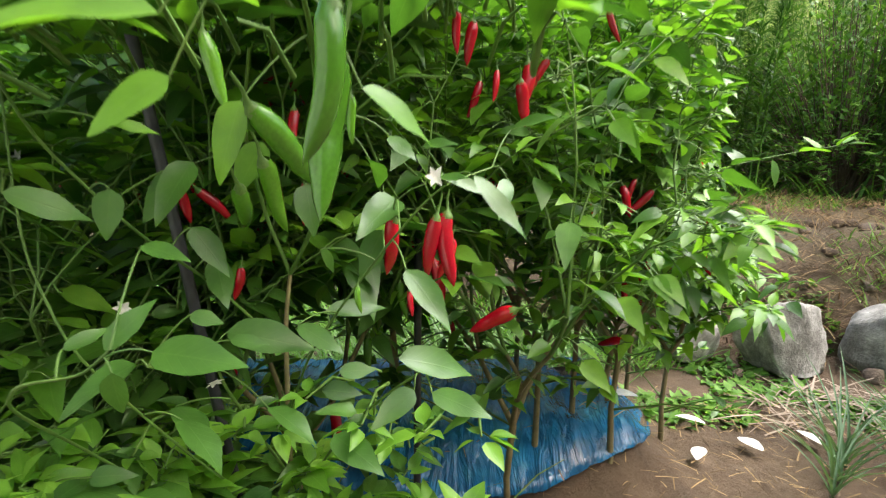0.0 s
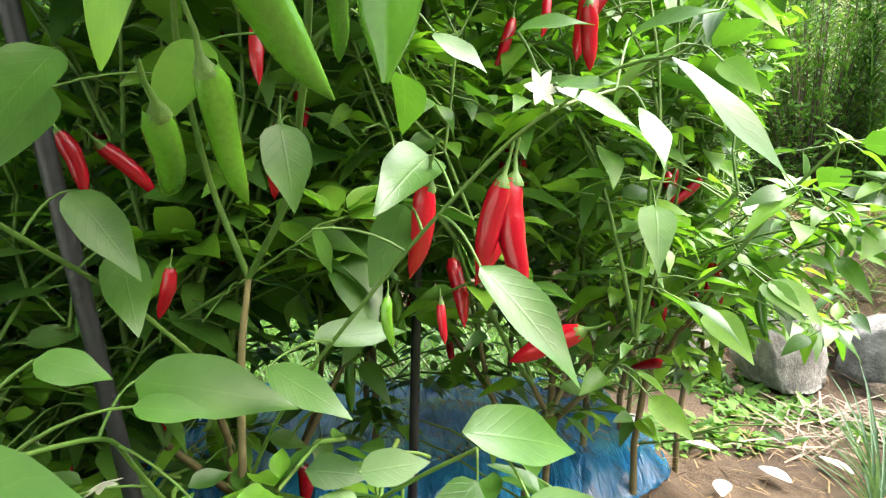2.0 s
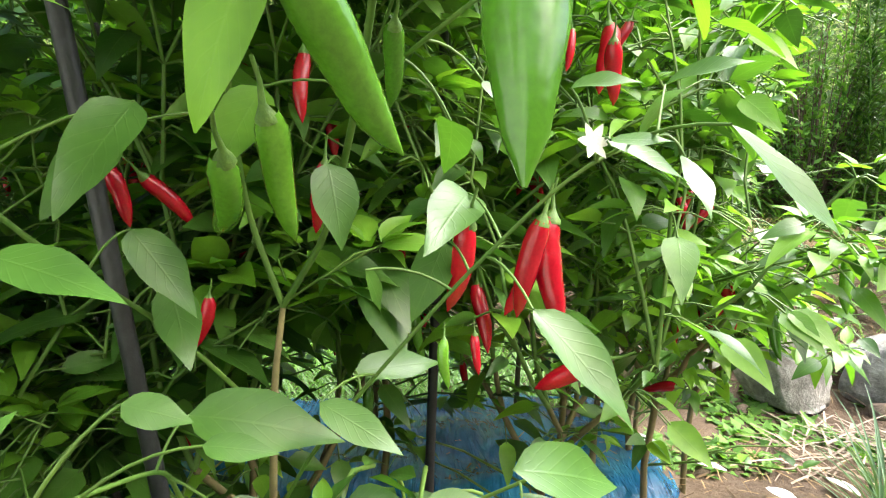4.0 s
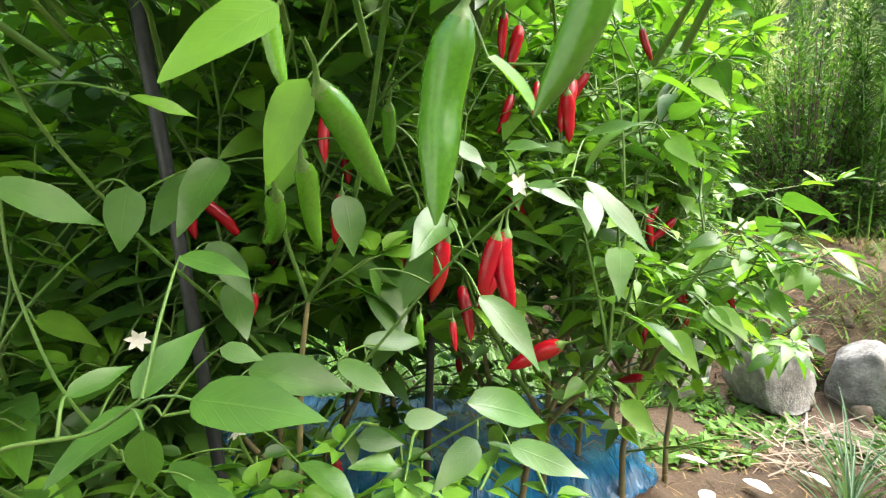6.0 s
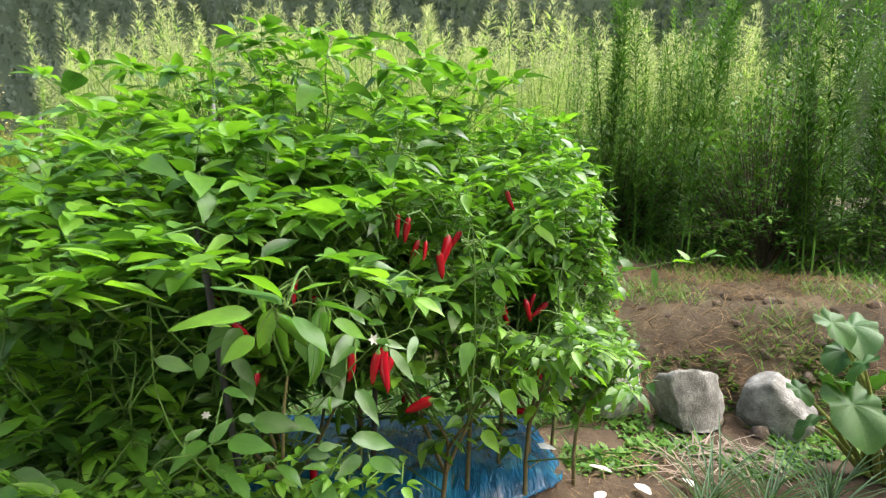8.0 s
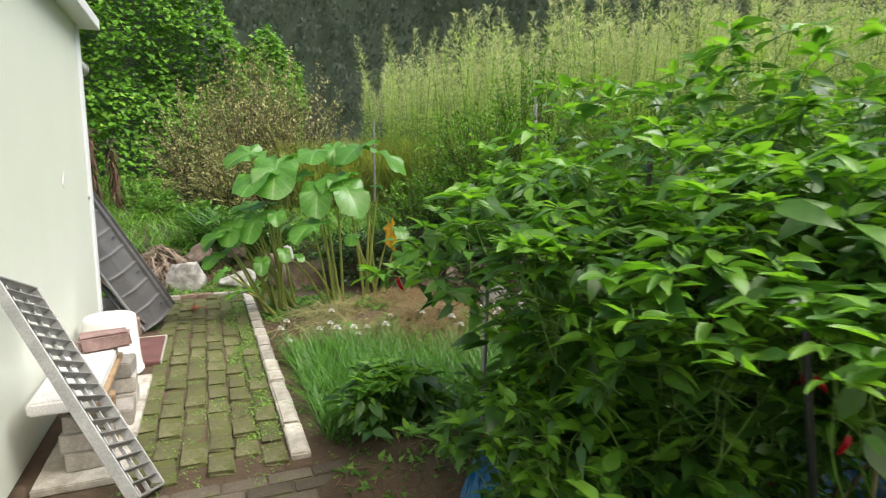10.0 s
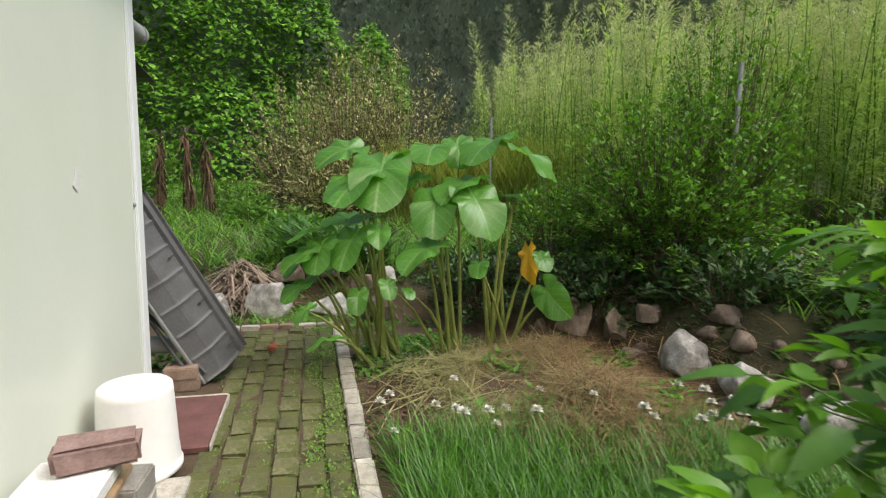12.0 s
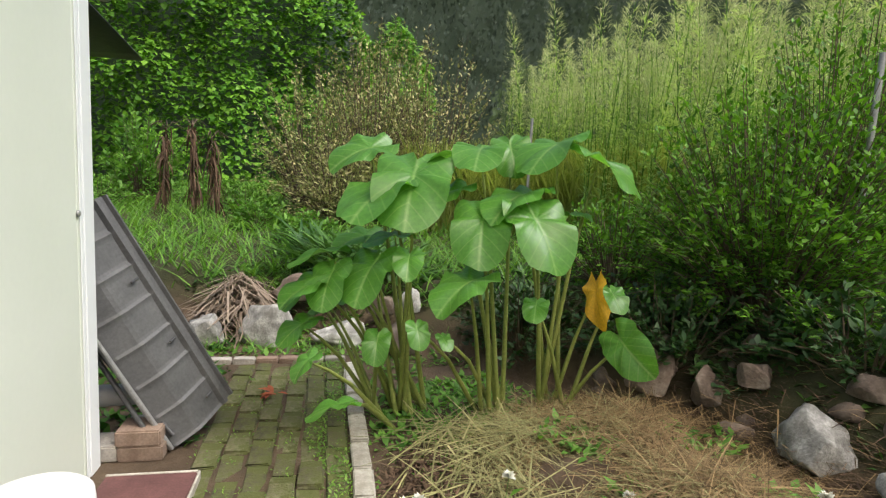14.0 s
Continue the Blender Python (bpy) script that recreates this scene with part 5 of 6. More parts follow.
def stand(name, label, spots, kinds, leaf_mat, head_mat, stalk_mat, seed, lo=0.8, hi=1.15):
    r = random.Random(seed)
    parts = ([], [], [])
    for x, y in spots:
        k = r.choice(kinds)
        tn, sz = r.uniform(0, 6.283), r.uniform(lo, hi)
        z = float(height(x, y)) - 0.02
        for i in range(3):
            if k[i] is not None:
                parts[i].append(place(k[i], x, y, z, tn, sz))
    top = tagged(new(name, mesh_of(name, merged(parts[1]), [M[leaf_mat]])), label, "weeds", kind="stuff")
    tagged(child("stalks", mesh_of("stalks", merged(parts[0]), [M[stalk_mat]]), top), kind="stuff")
    if parts[2]:
        tagged(child("seed_heads", mesh_of("seed_heads", merged(parts[2]), [M[head_mat]]), top, "pale feathery seed heads"), kind="stuff")


def spots_in(n, x0, x1, y0, y1, seed, keep=lambda x, y: True):
    r = random.Random(seed)
    out = []
    while len(out) < n:
        x, y = r.uniform(x0, x1), r.uniform(y0, y1)
        if keep(x, y):
            out.append((x, y))
    return out


def bank_y(x):
    return float(np.interp(x, BANK_X, BANK_Y))


PLUMED = [horseweed(2.1 + 0.12 * k, 190, 200, 50 + k, leaf_len=0.13) for k in range(5)]
LEAFY = [horseweed(2.3 + 0.15 * k, 60, 420, 70 + k, leaf_len=0.12) for k in range(5)]
stand("tall_weeds", "stand of tall feathery green weeds on the terrace", spots_in(190, 1.8, 9.5, 4.6, 8.6, 1, lambda x, y: y > bank_y(x) + 1.9), LEAFY, "weed_dark", "weed", "weed", 5, 0.8, 1.3)
stand("horseweed", "thick stand of tall plumed horseweed behind the garden", spots_in(800, -8.5, 6.5, 7.0, 14.0, 2, lambda x, y: y > 7.2 + 0.1 * abs(x + 1) and y > 9.4 - 0.9 * (x + 6.2)), PLUMED, "weed_pale", "plume", "weed", 6, 1.0, 1.4)
stand("leafy_weeds", "green leafy weeds along the terrace edge", spots_in(110, -2.2, 4.5, 5.2, 7.6, 3, lambda x, y: y > bank_y(x) + 1.9), LEAFY, "weed", "plume", "weed", 7, 0.42, 0.75)


def blades(name, label, n, x0, x1, y0, y1, mat, length, seed, template=T_GRASS, keep=None, up=(0.7, 1.6), wide=1.0, cat="grass", lift=-0.01):
    r = np.random.default_rng(seed)
    x, y = r.uniform(x0, x1, n), r.uniform(y0, y1, n)
    if keep is not None:
        ok = keep(x, y)
        x, y = x[ok], y[ok]
    n = len(x)
    a = r.uniform(0, 2 * np.pi, n)
    D = np.stack([np.cos(a), np.sin(a), r.uniform(*up, n)], 1)
    P = np.stack([x, y, height(x, y) + lift], 1)
    return tagged(new(name, mesh_of(name, stamp(template, P, D, r.uniform(*length, n), wide=wide), [M[mat]])), label, cat, kind="stuff")


def beyond(lo, hi):
    return lambda x, y: (y - np.interp(x, BANK_X, BANK_Y) > lo) & (y - np.interp(x, BANK_X, BANK_Y) < hi)


blades("meadow_grass", "fresh green meadow grass on the terrace", 24000, -20, -4.6, 4.0, 14, "grass", (0.18, 0.5), 21, keep=beyond(0.5, 13), wide=1.2)
blades("pale_grass", "tall pale seeding grass behind the garden", 17000, -8.6, -2.4, 7.2, 12, "pale_grass", (0.9, 1.7), 22, keep=lambda x, y: (y > 7.7 - 0.3 * (x + 6)) & (y > 9.2 + 0.5 * (x + 6.5)), up=(2.0, 5.0), wide=0.6)
blades("bank_grass", "rough green grass along the bank's edge", 6000, -3.2, 5.5, 3.0, 7.2, "grass", (0.15, 0.4), 23, keep=lambda x, y: beyond(0.75, 2.4)(x, y) & ((x < -0.8) | (beyond(1.9, 2.6)(x, y))), wide=1.0)
blades("dry_bank_grass", "dry tan grass hanging over the bank", 4600, -3.0, 3.6, 2.8, 5.9, "straw", (0.12, 0.34), 24, keep=beyond(0.1, 0.85), up=(-0.1, 1.0), wide=0.8)
CH_ = lambda x, y: ((x + 2.9) * UX + (y - 2.05) * UY < 1.2 - 0.0 * x) & ((x - KX) * UY - (y - KY) * UX * 1.0 > -99) & (((x - KX) * (-UY) + (y - KY) * UX) < -0.16) & ((x - KX) * UX + (y - KY) * UY > 0.1) & (y < 4.0 - 0.3 * (x + 2)) & (x < -1.35)
blades("chives", "dense bed of green garlic chives", 27000, -3.9, -1.3, 1.8, 4.6, "chive", (0.14, 0.36), 25, keep=CH_, up=(0.8, 3.0), wide=0.55, cat="chives")


def bush(name, label, x, y, z0, rx, ry, rz, n_sprays, per, size, mat, seed, cat="shrub", template=T_SMALL, gap=0.35, up=0.35, stem="twig", core=0.25):
    """A shrub of arching sprays, each a thin branch with leaves along both sides."""
    r = np.random.default_rng(seed)
    top = tagged(empty(name, x, y, z0), label, cat)
    sprays, P, D, S = [], [], [], []
    for k in range(n_sprays):
        a, e = r.uniform(0, 2 * np.pi), r.uniform(-0.15, 1.0)
        c = math.sqrt(max(0, 1 - min(1, e * e)))
        reach = r.uniform(0.72, 1.12)
        tip = np.array([rx * c * math.cos(a), ry * c * math.sin(a), rz * e]) * reach + np.array([0, 0, rz * 0.25])
        foot = np.array([rx * 0.15 * math.cos(a), ry * 0.15 * math.sin(a), 0.02])
        mid = (foot + tip) / 2 + np.array([0, 0, rz * 0.18])
        ts = np.linspace(0, 1, 6)[:, None]
        q = (1 - ts) ** 2 * foot + 2 * ts * (1 - ts) * mid + ts ** 2 * tip
        q[:, 2] = np.maximum(q[:, 2], 0.03)
        sprays.append(tube(q, np.linspace(0.009, 0.0025, 6), 3))
        t = r.uniform(gap, 1.0, per)
        pp = np.stack([np.interp(t, ts[:, 0], q[:, i]) for i in range(3)], 1) + r.normal(0, size * 0.35, (per, 3))
        along = (tip - mid) / np.linalg.norm(tip - mid)
        d = unit_dirs(per, -0.3, 0.7) + along * 0.7 + np.array([0, 0, up * 0.4])
        P.append(pp); D.append(d); S.append(size * r.uniform(0.6, 1.3, per))
    child("branchwork", mesh_of("branchwork", merged(sprays), [M[stem]]), top)
    P = np.concatenate(P)
    P[:, 2] = np.maximum(P[:, 2], 0.02)
    g = stamp(template, P, np.concatenate(D), np.concatenate(S), roll=r.normal(0, 0.5, len(P)))
    tagged(child("foliage", mesh_of("foliage", g, [M[mat]]), top), kind="stuff")
    return top


def gz(x, y, off=-0.03):
    return float(height(x, y)) + off


bush("green_shrub", "dense green leafy shrub overhanging the bank", -2.9, 5.9, gz(-2.9, 5.9) - 0.1, 1.05, 0.75, 1.5, 340, 48, 0.058, "shrub", 31)
bush("green_shrub", "fresh green shrub with upright shoots on the bank", -2.55, 6.5, gz(-2.55, 6.5), 0.75, 0.6, 1.95, 180, 46, 0.058, "shrub", 32)
bush("green_shrub", "light green low shrub beside the taro", -4.1, 6.3, gz(-4.1, 6.3), 0.75, 0.6, 0.75, 110, 30, 0.06, "shrub", 33)
bush("weedy_shrub", "leafy weeds sprawling over the bank edge", -1.1, 5.4, gz(-1.1, 5.4), 0.9, 0.6, 0.6, 120, 30, 0.06, "weed", 34)
bush("weedy_shrub", "leafy green weeds at the foot of the tall stand", 3.6, 5.2, gz(3.6, 5.2), 1.0, 0.6, 1.6, 230, 32, 0.07, "weed", 35)
bush("weedy_shrub", "leafy green weeds at the foot of the tall stand", 5.2, 5.0, gz(5.2, 5.0), 1.1, 0.6, 1.6, 230, 32, 0.07, "weed", 36)
bush("weedy_shrub", "leafy green weeds at the foot of the tall stand", 2.3, 6.0, gz(2.3, 6.0), 1.0, 0.6, 1.4, 200, 32, 0.07, "weed", 37)
for k_, (x_, y_, rx_, rz_) in enumerate(((-10.6, 8.6, 1.4, 2.3), (-9.4, 8.8, 1.5, 2.7), (-8.3, 9.2, 1.4, 2.5), (-9.2, 7.9, 1.0, 1.2), (-10.2, 10.0, 1.5, 3.0))):
    bush("russet_shrub", "thin-leaved russet-brown shrub on the meadow", x_, y_, gz(x_, y_), rx_, rx_ * 0.8, rz_, 200, 26, 0.075, "red_shrub", 61 + k_, gap=0.2)


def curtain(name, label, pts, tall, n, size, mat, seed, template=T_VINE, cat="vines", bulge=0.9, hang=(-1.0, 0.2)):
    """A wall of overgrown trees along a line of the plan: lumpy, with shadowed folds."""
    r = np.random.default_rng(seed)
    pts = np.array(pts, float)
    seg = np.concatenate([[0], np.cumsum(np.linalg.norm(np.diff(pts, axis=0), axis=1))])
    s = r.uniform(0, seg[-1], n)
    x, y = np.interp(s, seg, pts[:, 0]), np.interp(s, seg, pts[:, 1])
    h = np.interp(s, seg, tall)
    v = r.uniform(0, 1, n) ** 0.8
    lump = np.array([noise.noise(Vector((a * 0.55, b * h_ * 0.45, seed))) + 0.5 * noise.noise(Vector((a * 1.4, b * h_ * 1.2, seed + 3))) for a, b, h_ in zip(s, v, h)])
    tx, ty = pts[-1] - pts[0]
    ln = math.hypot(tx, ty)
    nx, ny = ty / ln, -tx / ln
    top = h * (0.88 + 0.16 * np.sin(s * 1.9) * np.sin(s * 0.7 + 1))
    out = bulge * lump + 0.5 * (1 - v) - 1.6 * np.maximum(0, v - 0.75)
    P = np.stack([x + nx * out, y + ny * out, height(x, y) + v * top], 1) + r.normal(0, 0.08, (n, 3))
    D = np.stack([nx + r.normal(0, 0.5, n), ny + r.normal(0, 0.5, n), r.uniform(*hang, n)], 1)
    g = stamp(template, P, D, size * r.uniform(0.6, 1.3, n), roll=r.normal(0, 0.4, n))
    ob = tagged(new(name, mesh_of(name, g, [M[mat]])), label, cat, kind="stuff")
    # a dark lumpy sheet behind the leaves, added to block the light
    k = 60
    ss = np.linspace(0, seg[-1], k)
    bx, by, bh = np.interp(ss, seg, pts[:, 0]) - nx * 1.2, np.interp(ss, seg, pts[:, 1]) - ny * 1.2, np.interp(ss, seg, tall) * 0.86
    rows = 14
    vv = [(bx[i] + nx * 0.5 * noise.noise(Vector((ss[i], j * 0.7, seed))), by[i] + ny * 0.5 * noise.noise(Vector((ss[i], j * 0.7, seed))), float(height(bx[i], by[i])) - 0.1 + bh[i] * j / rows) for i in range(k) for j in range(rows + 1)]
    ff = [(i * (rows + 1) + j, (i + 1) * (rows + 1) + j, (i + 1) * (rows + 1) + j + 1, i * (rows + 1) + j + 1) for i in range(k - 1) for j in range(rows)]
    child("thicket", make_mesh("thicket", vv, ff, [M["hazed_forest"]]), ob, "dark sheet added behind the leaves to block light")
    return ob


curtain("vine_covered_trees", "trees smothered by bright green climbing vines", [(-24, 5.0), (-17.5, 9.5), (-15.5, 13), (-15, 18)], [9, 8.4, 7.4, 4.5], 30000, 0.18, "vine", 81)
# Three low bushes whose leaf colour carries the shade of the shrub overhang.
bush("weedy_shrub", "leafy growth coloured dark for the shade under the bank's edge", -3.4, 5.5, gz(-3.4, 5.5) - 0.1, 0.75, 0.45, 0.55, 110, 26, 0.07, "painted_shade_leaf", 38)
bush("weedy_shrub", "leafy growth coloured dark for the shade under the bank's edge", -2.3, 5.35, gz(-2.3, 5.35) - 0.1, 0.7, 0.4, 0.5, 90, 26, 0.07, "painted_shade_leaf", 39)
bush("weedy_shrub", "leafy growth coloured dark for the shade behind the taro", -4.6, 5.6, gz(-4.6, 5.6) - 0.1, 0.7, 0.4, 0.6, 90, 26, 0.07, "painted_shade_leaf", 40)
bush("young_tree", "small pale green tree before the vines", -14.0, 7.2, gz(-14.0, 7.2), 0.8, 0.8, 1.4, 90, 24, 0.13, "weed", 43, cat="tree")
# The dark weed colour here stands in for shadow from the overhanging shrub.
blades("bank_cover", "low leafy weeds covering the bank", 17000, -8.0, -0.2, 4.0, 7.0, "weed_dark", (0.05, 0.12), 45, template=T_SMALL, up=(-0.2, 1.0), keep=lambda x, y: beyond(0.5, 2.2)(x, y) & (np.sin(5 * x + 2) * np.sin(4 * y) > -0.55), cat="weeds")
blades("field_grass", "fresh grass between the chilli bed and the bank", 7000, -1.9, 1.3, 2.5, 4.2, "grass", (0.12, 0.34), 46, keep=lambda x, y: (y < np.interp(x, BANK_X, BANK_Y) + 0.25) & (y > 2.55 + 0.2 * x), wide=0.9)
blades("bed_clover", "small weeds on the open soil of the bed", 2200, -4.9, -2.6, 2.4, 5.0, "weed", (0.02, 0.05), 47, template=T_SMALL, up=(0.0, 1.0), keep=lambda x, y: (np.sin(8 * x) * np.sin(7 * y) > 0.1) & (((x - KX) * (-UY) + (y - KY) * UX) < -0.05), cat="weeds")
for k_, (x_, y_, rx_, rz_) in enumerate(((-12.8, 8.0, 0.8, 0.6), (-11.2, 7.6, 0.6, 0.5), (-9.9, 6.9, 0.5, 0.4), (-13.6, 6.2, 0.8, 0.6), (-8.6, 6.7, 0.5, 0.35))):
    bush("meadow_weed", "leafy green weed clump on the meadow", x_, y_, gz(x_, y_), rx_, rx_, rz_, 60, 20, 0.09, "weed", 161 + k_, cat="weeds")
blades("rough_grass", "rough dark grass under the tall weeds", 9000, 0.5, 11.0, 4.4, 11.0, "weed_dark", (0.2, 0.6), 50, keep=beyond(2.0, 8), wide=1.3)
curtain("wood_edge", "dark wood edge behind the weedy meadow", [(-14, 21), (-4, 26), (8, 24), (22, 16)], [4.5, 4.5, 5.0, 6.0], 22000, 0.2, "wood_leaf", 82, cat="wood", hang=(-6.0, -2.0))
curtain("hillside_wood", "dark wooded hillside in the distance", [(-70, 30), (-30, 62), (20, 66), (70, 40)], [24, 30, 26, 24], 48000, 0.48, "hazed_forest", 83, cat="wood", bulge=3.0, hang=(-8.0, -3.0))
# Added unseen hedge, close and tall, to cut sky light on the chilli front.
curtain("hedge_behind", "unseen leafy hedge added to block sky light behind the garden", [(14, 10), (9, -2), (3, -4.8), (-3, -6.2), (-14, -4)], [4, 4.5, 5, 5, 4], 9000, 0.32, "wood_leaf", 84, cat="hedge")


# ---- left meadow: iris clump, dead stalks, vines on the bank ----
def iris(x, y, seed):
    r = np.random.default_rng(seed)
    n = 150
    a = r.uniform(0, 2 * np.pi, n)
    P = np.stack([r.normal(0, 0.22, n), r.normal(0, 0.16, n), np.zeros(n)], 1)
    D = np.stack([np.cos(a), np.sin(a), r.uniform(0.6, 2.2, n)], 1)
    ob = new("iris_clump", mesh_of("iris_clump", stamp(T_STRAP, P, D, r.uniform(0.4, 0.8, n), wide=1.4), [M["dark_grass"]]))
    ob.location = (x, y, gz(x, y))
    return tagged(ob, "clump of dark green strap-leaved iris", "iris")


iris(-6.95, 5.75, 1); iris(-7.5, 6.1, 2); iris(-6.5, 5.95, 3)


def dead_stalk(x, y, tall, seed):
    r = np.random.default_rng(seed)
    s = tagged(empty("dead_stalk", x, y, gz(x, y)), "withered brown plant stalk with hanging leaves", "dead plant", "dead stalks")
    top = np.array([r.normal(0, 0.08), r.normal(0, 0.08), tall])
    child("stem", mesh_of("stem", tube([(0, 0, 0), top * 0.5, top], [0.025, 0.02, 0.01], 6), [M["twig"]]), s)
    n = 130
    t = r.uniform(0.15, 1.0, n)
    D = unit_dirs(n, -0.95, -0.5)
    g = stamp(T_STRAP, top[None] * t[:, None] + r.normal(0, 0.035, (n, 3)), D, r.uniform(0.15, 0.4, n), wide=1.6)
    child("withered_leaves", mesh_of("withered_leaves", g, [M["dead"]]), s)
    arch = [tube([top * 0.97, top + np.array([0.1 * math.cos(a), 0.1 * math.sin(a), 0.1]), top + np.array([0.26 * math.cos(a), 0.26 * math.sin(a), 0.0])], 0.006, 4) for a in r.uniform(0, 6.28, 5)]
    child("seed_stems", mesh_of("seed_stems", merged(arch), [M["twig"]]), s)
dead_stalk(-11.97, 6.5, 1.5, 1); dead_stalk(-11.52, 6.82, 1.55, 2); dead_stalk(-10.95, 6.87, 1.35, 3)

def shade_net():
    net = tagged(empty("shade_net"), "dark shade netting sagging from the shed's end wall", "netting")
    v, f = [], []
    for i in range(13):
        for j in range(9):
            q, w = i / 12, j / 8
            v.append(uv(2.86 + 2.15 * q, 1.72 + 1.6 * w, 2.7 - 0.3 * q - 0.1 * math.sin(math.pi * q) * math.sin(3 * w)))
    f = [(i * 9 + j, (i + 1) * 9 + j, (i + 1) * 9 + j + 1, i * 9 + j + 1) for i in range(12) for j in range(8)]
    o = child("sheet", make_mesh("sheet", v, f, [M["stake"]]), net)
    md = o.modifiers.new("thick", "SOLIDIFY"); md.thickness = 0.012
    for w in (2.7, 3.3):
        p = uv(4.98, w, 0)
        child("post", mesh_of("post", tube([(p.x, p.y, float(height(p.x, p.y)) - 0.1), (p.x, p.y, 1.2), (p.x, p.y, 2.38)], 0.02, 6), [M["dark_metal"]]), net)


shade_net()

# ---- taro clump behind the bed ----
taro(-4.75, 4.3, 1, ((-4.72, 3.95, 1.49, 0.74, -177, 14, 6), (-4.98, 4.05, 1.72, 0.5, 155, 17, -25), (-4.58, 4.0, 1.57, 0.74, -151, 35, 0), (-4.98, 3.71, 1.09, 0.44, 152, 6, 8), (-4.94, 3.59, 0.93, 0.43, 156, 15, -6),
                     (-4.69, 3.79, 1.04, 0.51, -172, 33, 5), (-4.46, 3.83, 1.11, 0.28, -147, 28, 0), (-4.73, 4.03, 1.19, 0.38, 155, 2, 0), (-4.93, 3.85, 0.97, 0.41, 158, 16, 0)))
taro(-4.35, 4.65, 2, ((-4.56, 4.34, 1.7, 0.46, 152, 7, 10), (-4.36, 4.36, 1.74, 0.52, -155, 14, 0), (-4.31, 4.65, 1.77, 0.42, -146, 42, 8), (-4.48, 4.24, 1.48, 0.44, 159, 21, -8), (-4.2, 4.17, 1.33, 0.57, -158, 41, 4),
                      (-4.17, 4.01, 0.99, 0.49, 169, 18, -5), (-4.32, 3.75, 0.74, 0.21, -125, 42, 0), (-4.2, 3.83, 0.7, 0.15, -115, 26, 0)))
taro(-4.0, 4.9, 3, ((-3.99, 4.63, 1.79, 0.62, 172, 19, 5), (-3.77, 4.77, 1.71, 0.63, -93, 24, -6), (-4.08, 4.4, 1.48, 0.56, 171, 11, 0), (-3.93, 4.3, 1.35, 0.62, -122, 41, 6), (-3.91, 4.74, 1.37, 0.26, -97, -7, 0),
                    (-3.94, 4.4, 0.84, 0.25, -159, 23, 0), (-3.67, 4.96, 0.87, 0.28, -131, 30, 0), (-3.52, 4.78, 0.61, 0.45, -169, 56, 50)))
taro(-4.85, 4.15, 6, ((-5.15, 3.75, 0.84, 0.4, 160, 18, 8), (-5.2, 3.95, 0.7, 0.36, 140, 24, -6), (-5.0, 3.55, 0.68, 0.34, 175, 20, 0), (-4.85, 3.62, 0.98, 0.42, -165, 38, 10), (-5.05, 4.1, 1.16, 0.4, 150, 10, -12), (-4.6, 3.75, 0.62, 0.26, -150, 44, 0)), "lower taro clump leaning out over the kerb")
taro(-4.72, 3.95, 4, ((-4.45, 3.31, 0.42, 0.31, 145, 7, 10), (-4.71, 3.34, 0.58, 0.23, 167, 33, 0)), "young taro shoots drooping over the kerb")
TARO[:] = [taro_leaf_mesh("yellow_leaf", "yellow_leaf", 9)] * 5
taro(-3.95, 4.95, 5, ((-3.76, 4.9, 0.88, 0.46, 160, 66, 30),), "taro stalk with one withering yellow leaf")
for o_ in [o for o in bpy.data.objects if o.data is TARO[0]]:
    o_.matrix_world = o_.matrix_world @ Matrix.Diagonal((0.62, 1.0, 1.0, 1.0))


# ---- mulch heap, chive flowers, straw ----
def straw_heap(name, label, cx, cy, turn, rx, ry, hz, n, length, mat, seed, wide=1.0, cat="mulch", droop=-0.02):
    r = np.random.default_rng(seed)
    q = np.sqrt(r.uniform(0, 1, n)); a = r.uniform(0, 2 * np.pi, n)
    ex, ey = q * np.cos(a), q * np.sin(a)
    c, s = math.cos(radians(turn)), math.sin(radians(turn))
    x, y = cx + rx * ex * c - ry * ey * s, cy + rx * ex * s + ry * ey * c
    z = height(x, y) + hz * (1 - q ** 2) * (0.7 + 0.5 * np.sin(5 * x) * np.cos(4 * y)) + r.uniform(0.0, 0.05, n)
    b = r.uniform(0, 2 * np.pi, n)
    D = np.stack([np.cos(b), np.sin(b), r.normal(-droop, 0.22, n)], 1)
    return tagged(new(name, mesh_of(name, stamp(T_STRAW, np.stack([x, y, z], 1), D, r.uniform(*length, n), wide=wide), [M[mat]])), label, cat, kind="stuff")


def mound(name, label, cx, cy, turn, rx, ry, hz, mat):
    n, rings = 40, 9
    v, f = [], []
    c, s = math.cos(radians(turn)), math.sin(radians(turn))
    for k in range(rings + 1):
        q = k / rings
        for i in range(n):
            a = 2 * math.pi * i / n
            ex, ey = q * rx * math.cos(a), q * ry * math.sin(a)
            x, y = cx + ex * c - ey * s, cy + ex * s + ey * c
            v.append((x, y, float(height(x, y)) - 0.02 + hz * (1 - q * q) * (1 + 0.4 * noise.noise(Vector((x * 3, y * 3, 1))))))
    f = [(k * n + i, (k + 1) * n + i, (k + 1) * n + (i + 1) % n, k * n + (i + 1) % n) for k in range(rings) for i in range(n)]
    return tagged(new(name, make_mesh(name, v, f, [M[mat]])), label, "mulch", kind="structure")


mound("mulch_mound", "low mound of rotting mulch", -3.3, 4.15, -38, 1.2, 0.8, 0.16, "soil")
straw_heap("dry_grass_heap", "heap of cut dry grass mulching the bed", -3.08, 4.24, -38, 1.25, 0.8, 0.25, 15000, (0.1, 0.36), "straw", 91, 1.05)
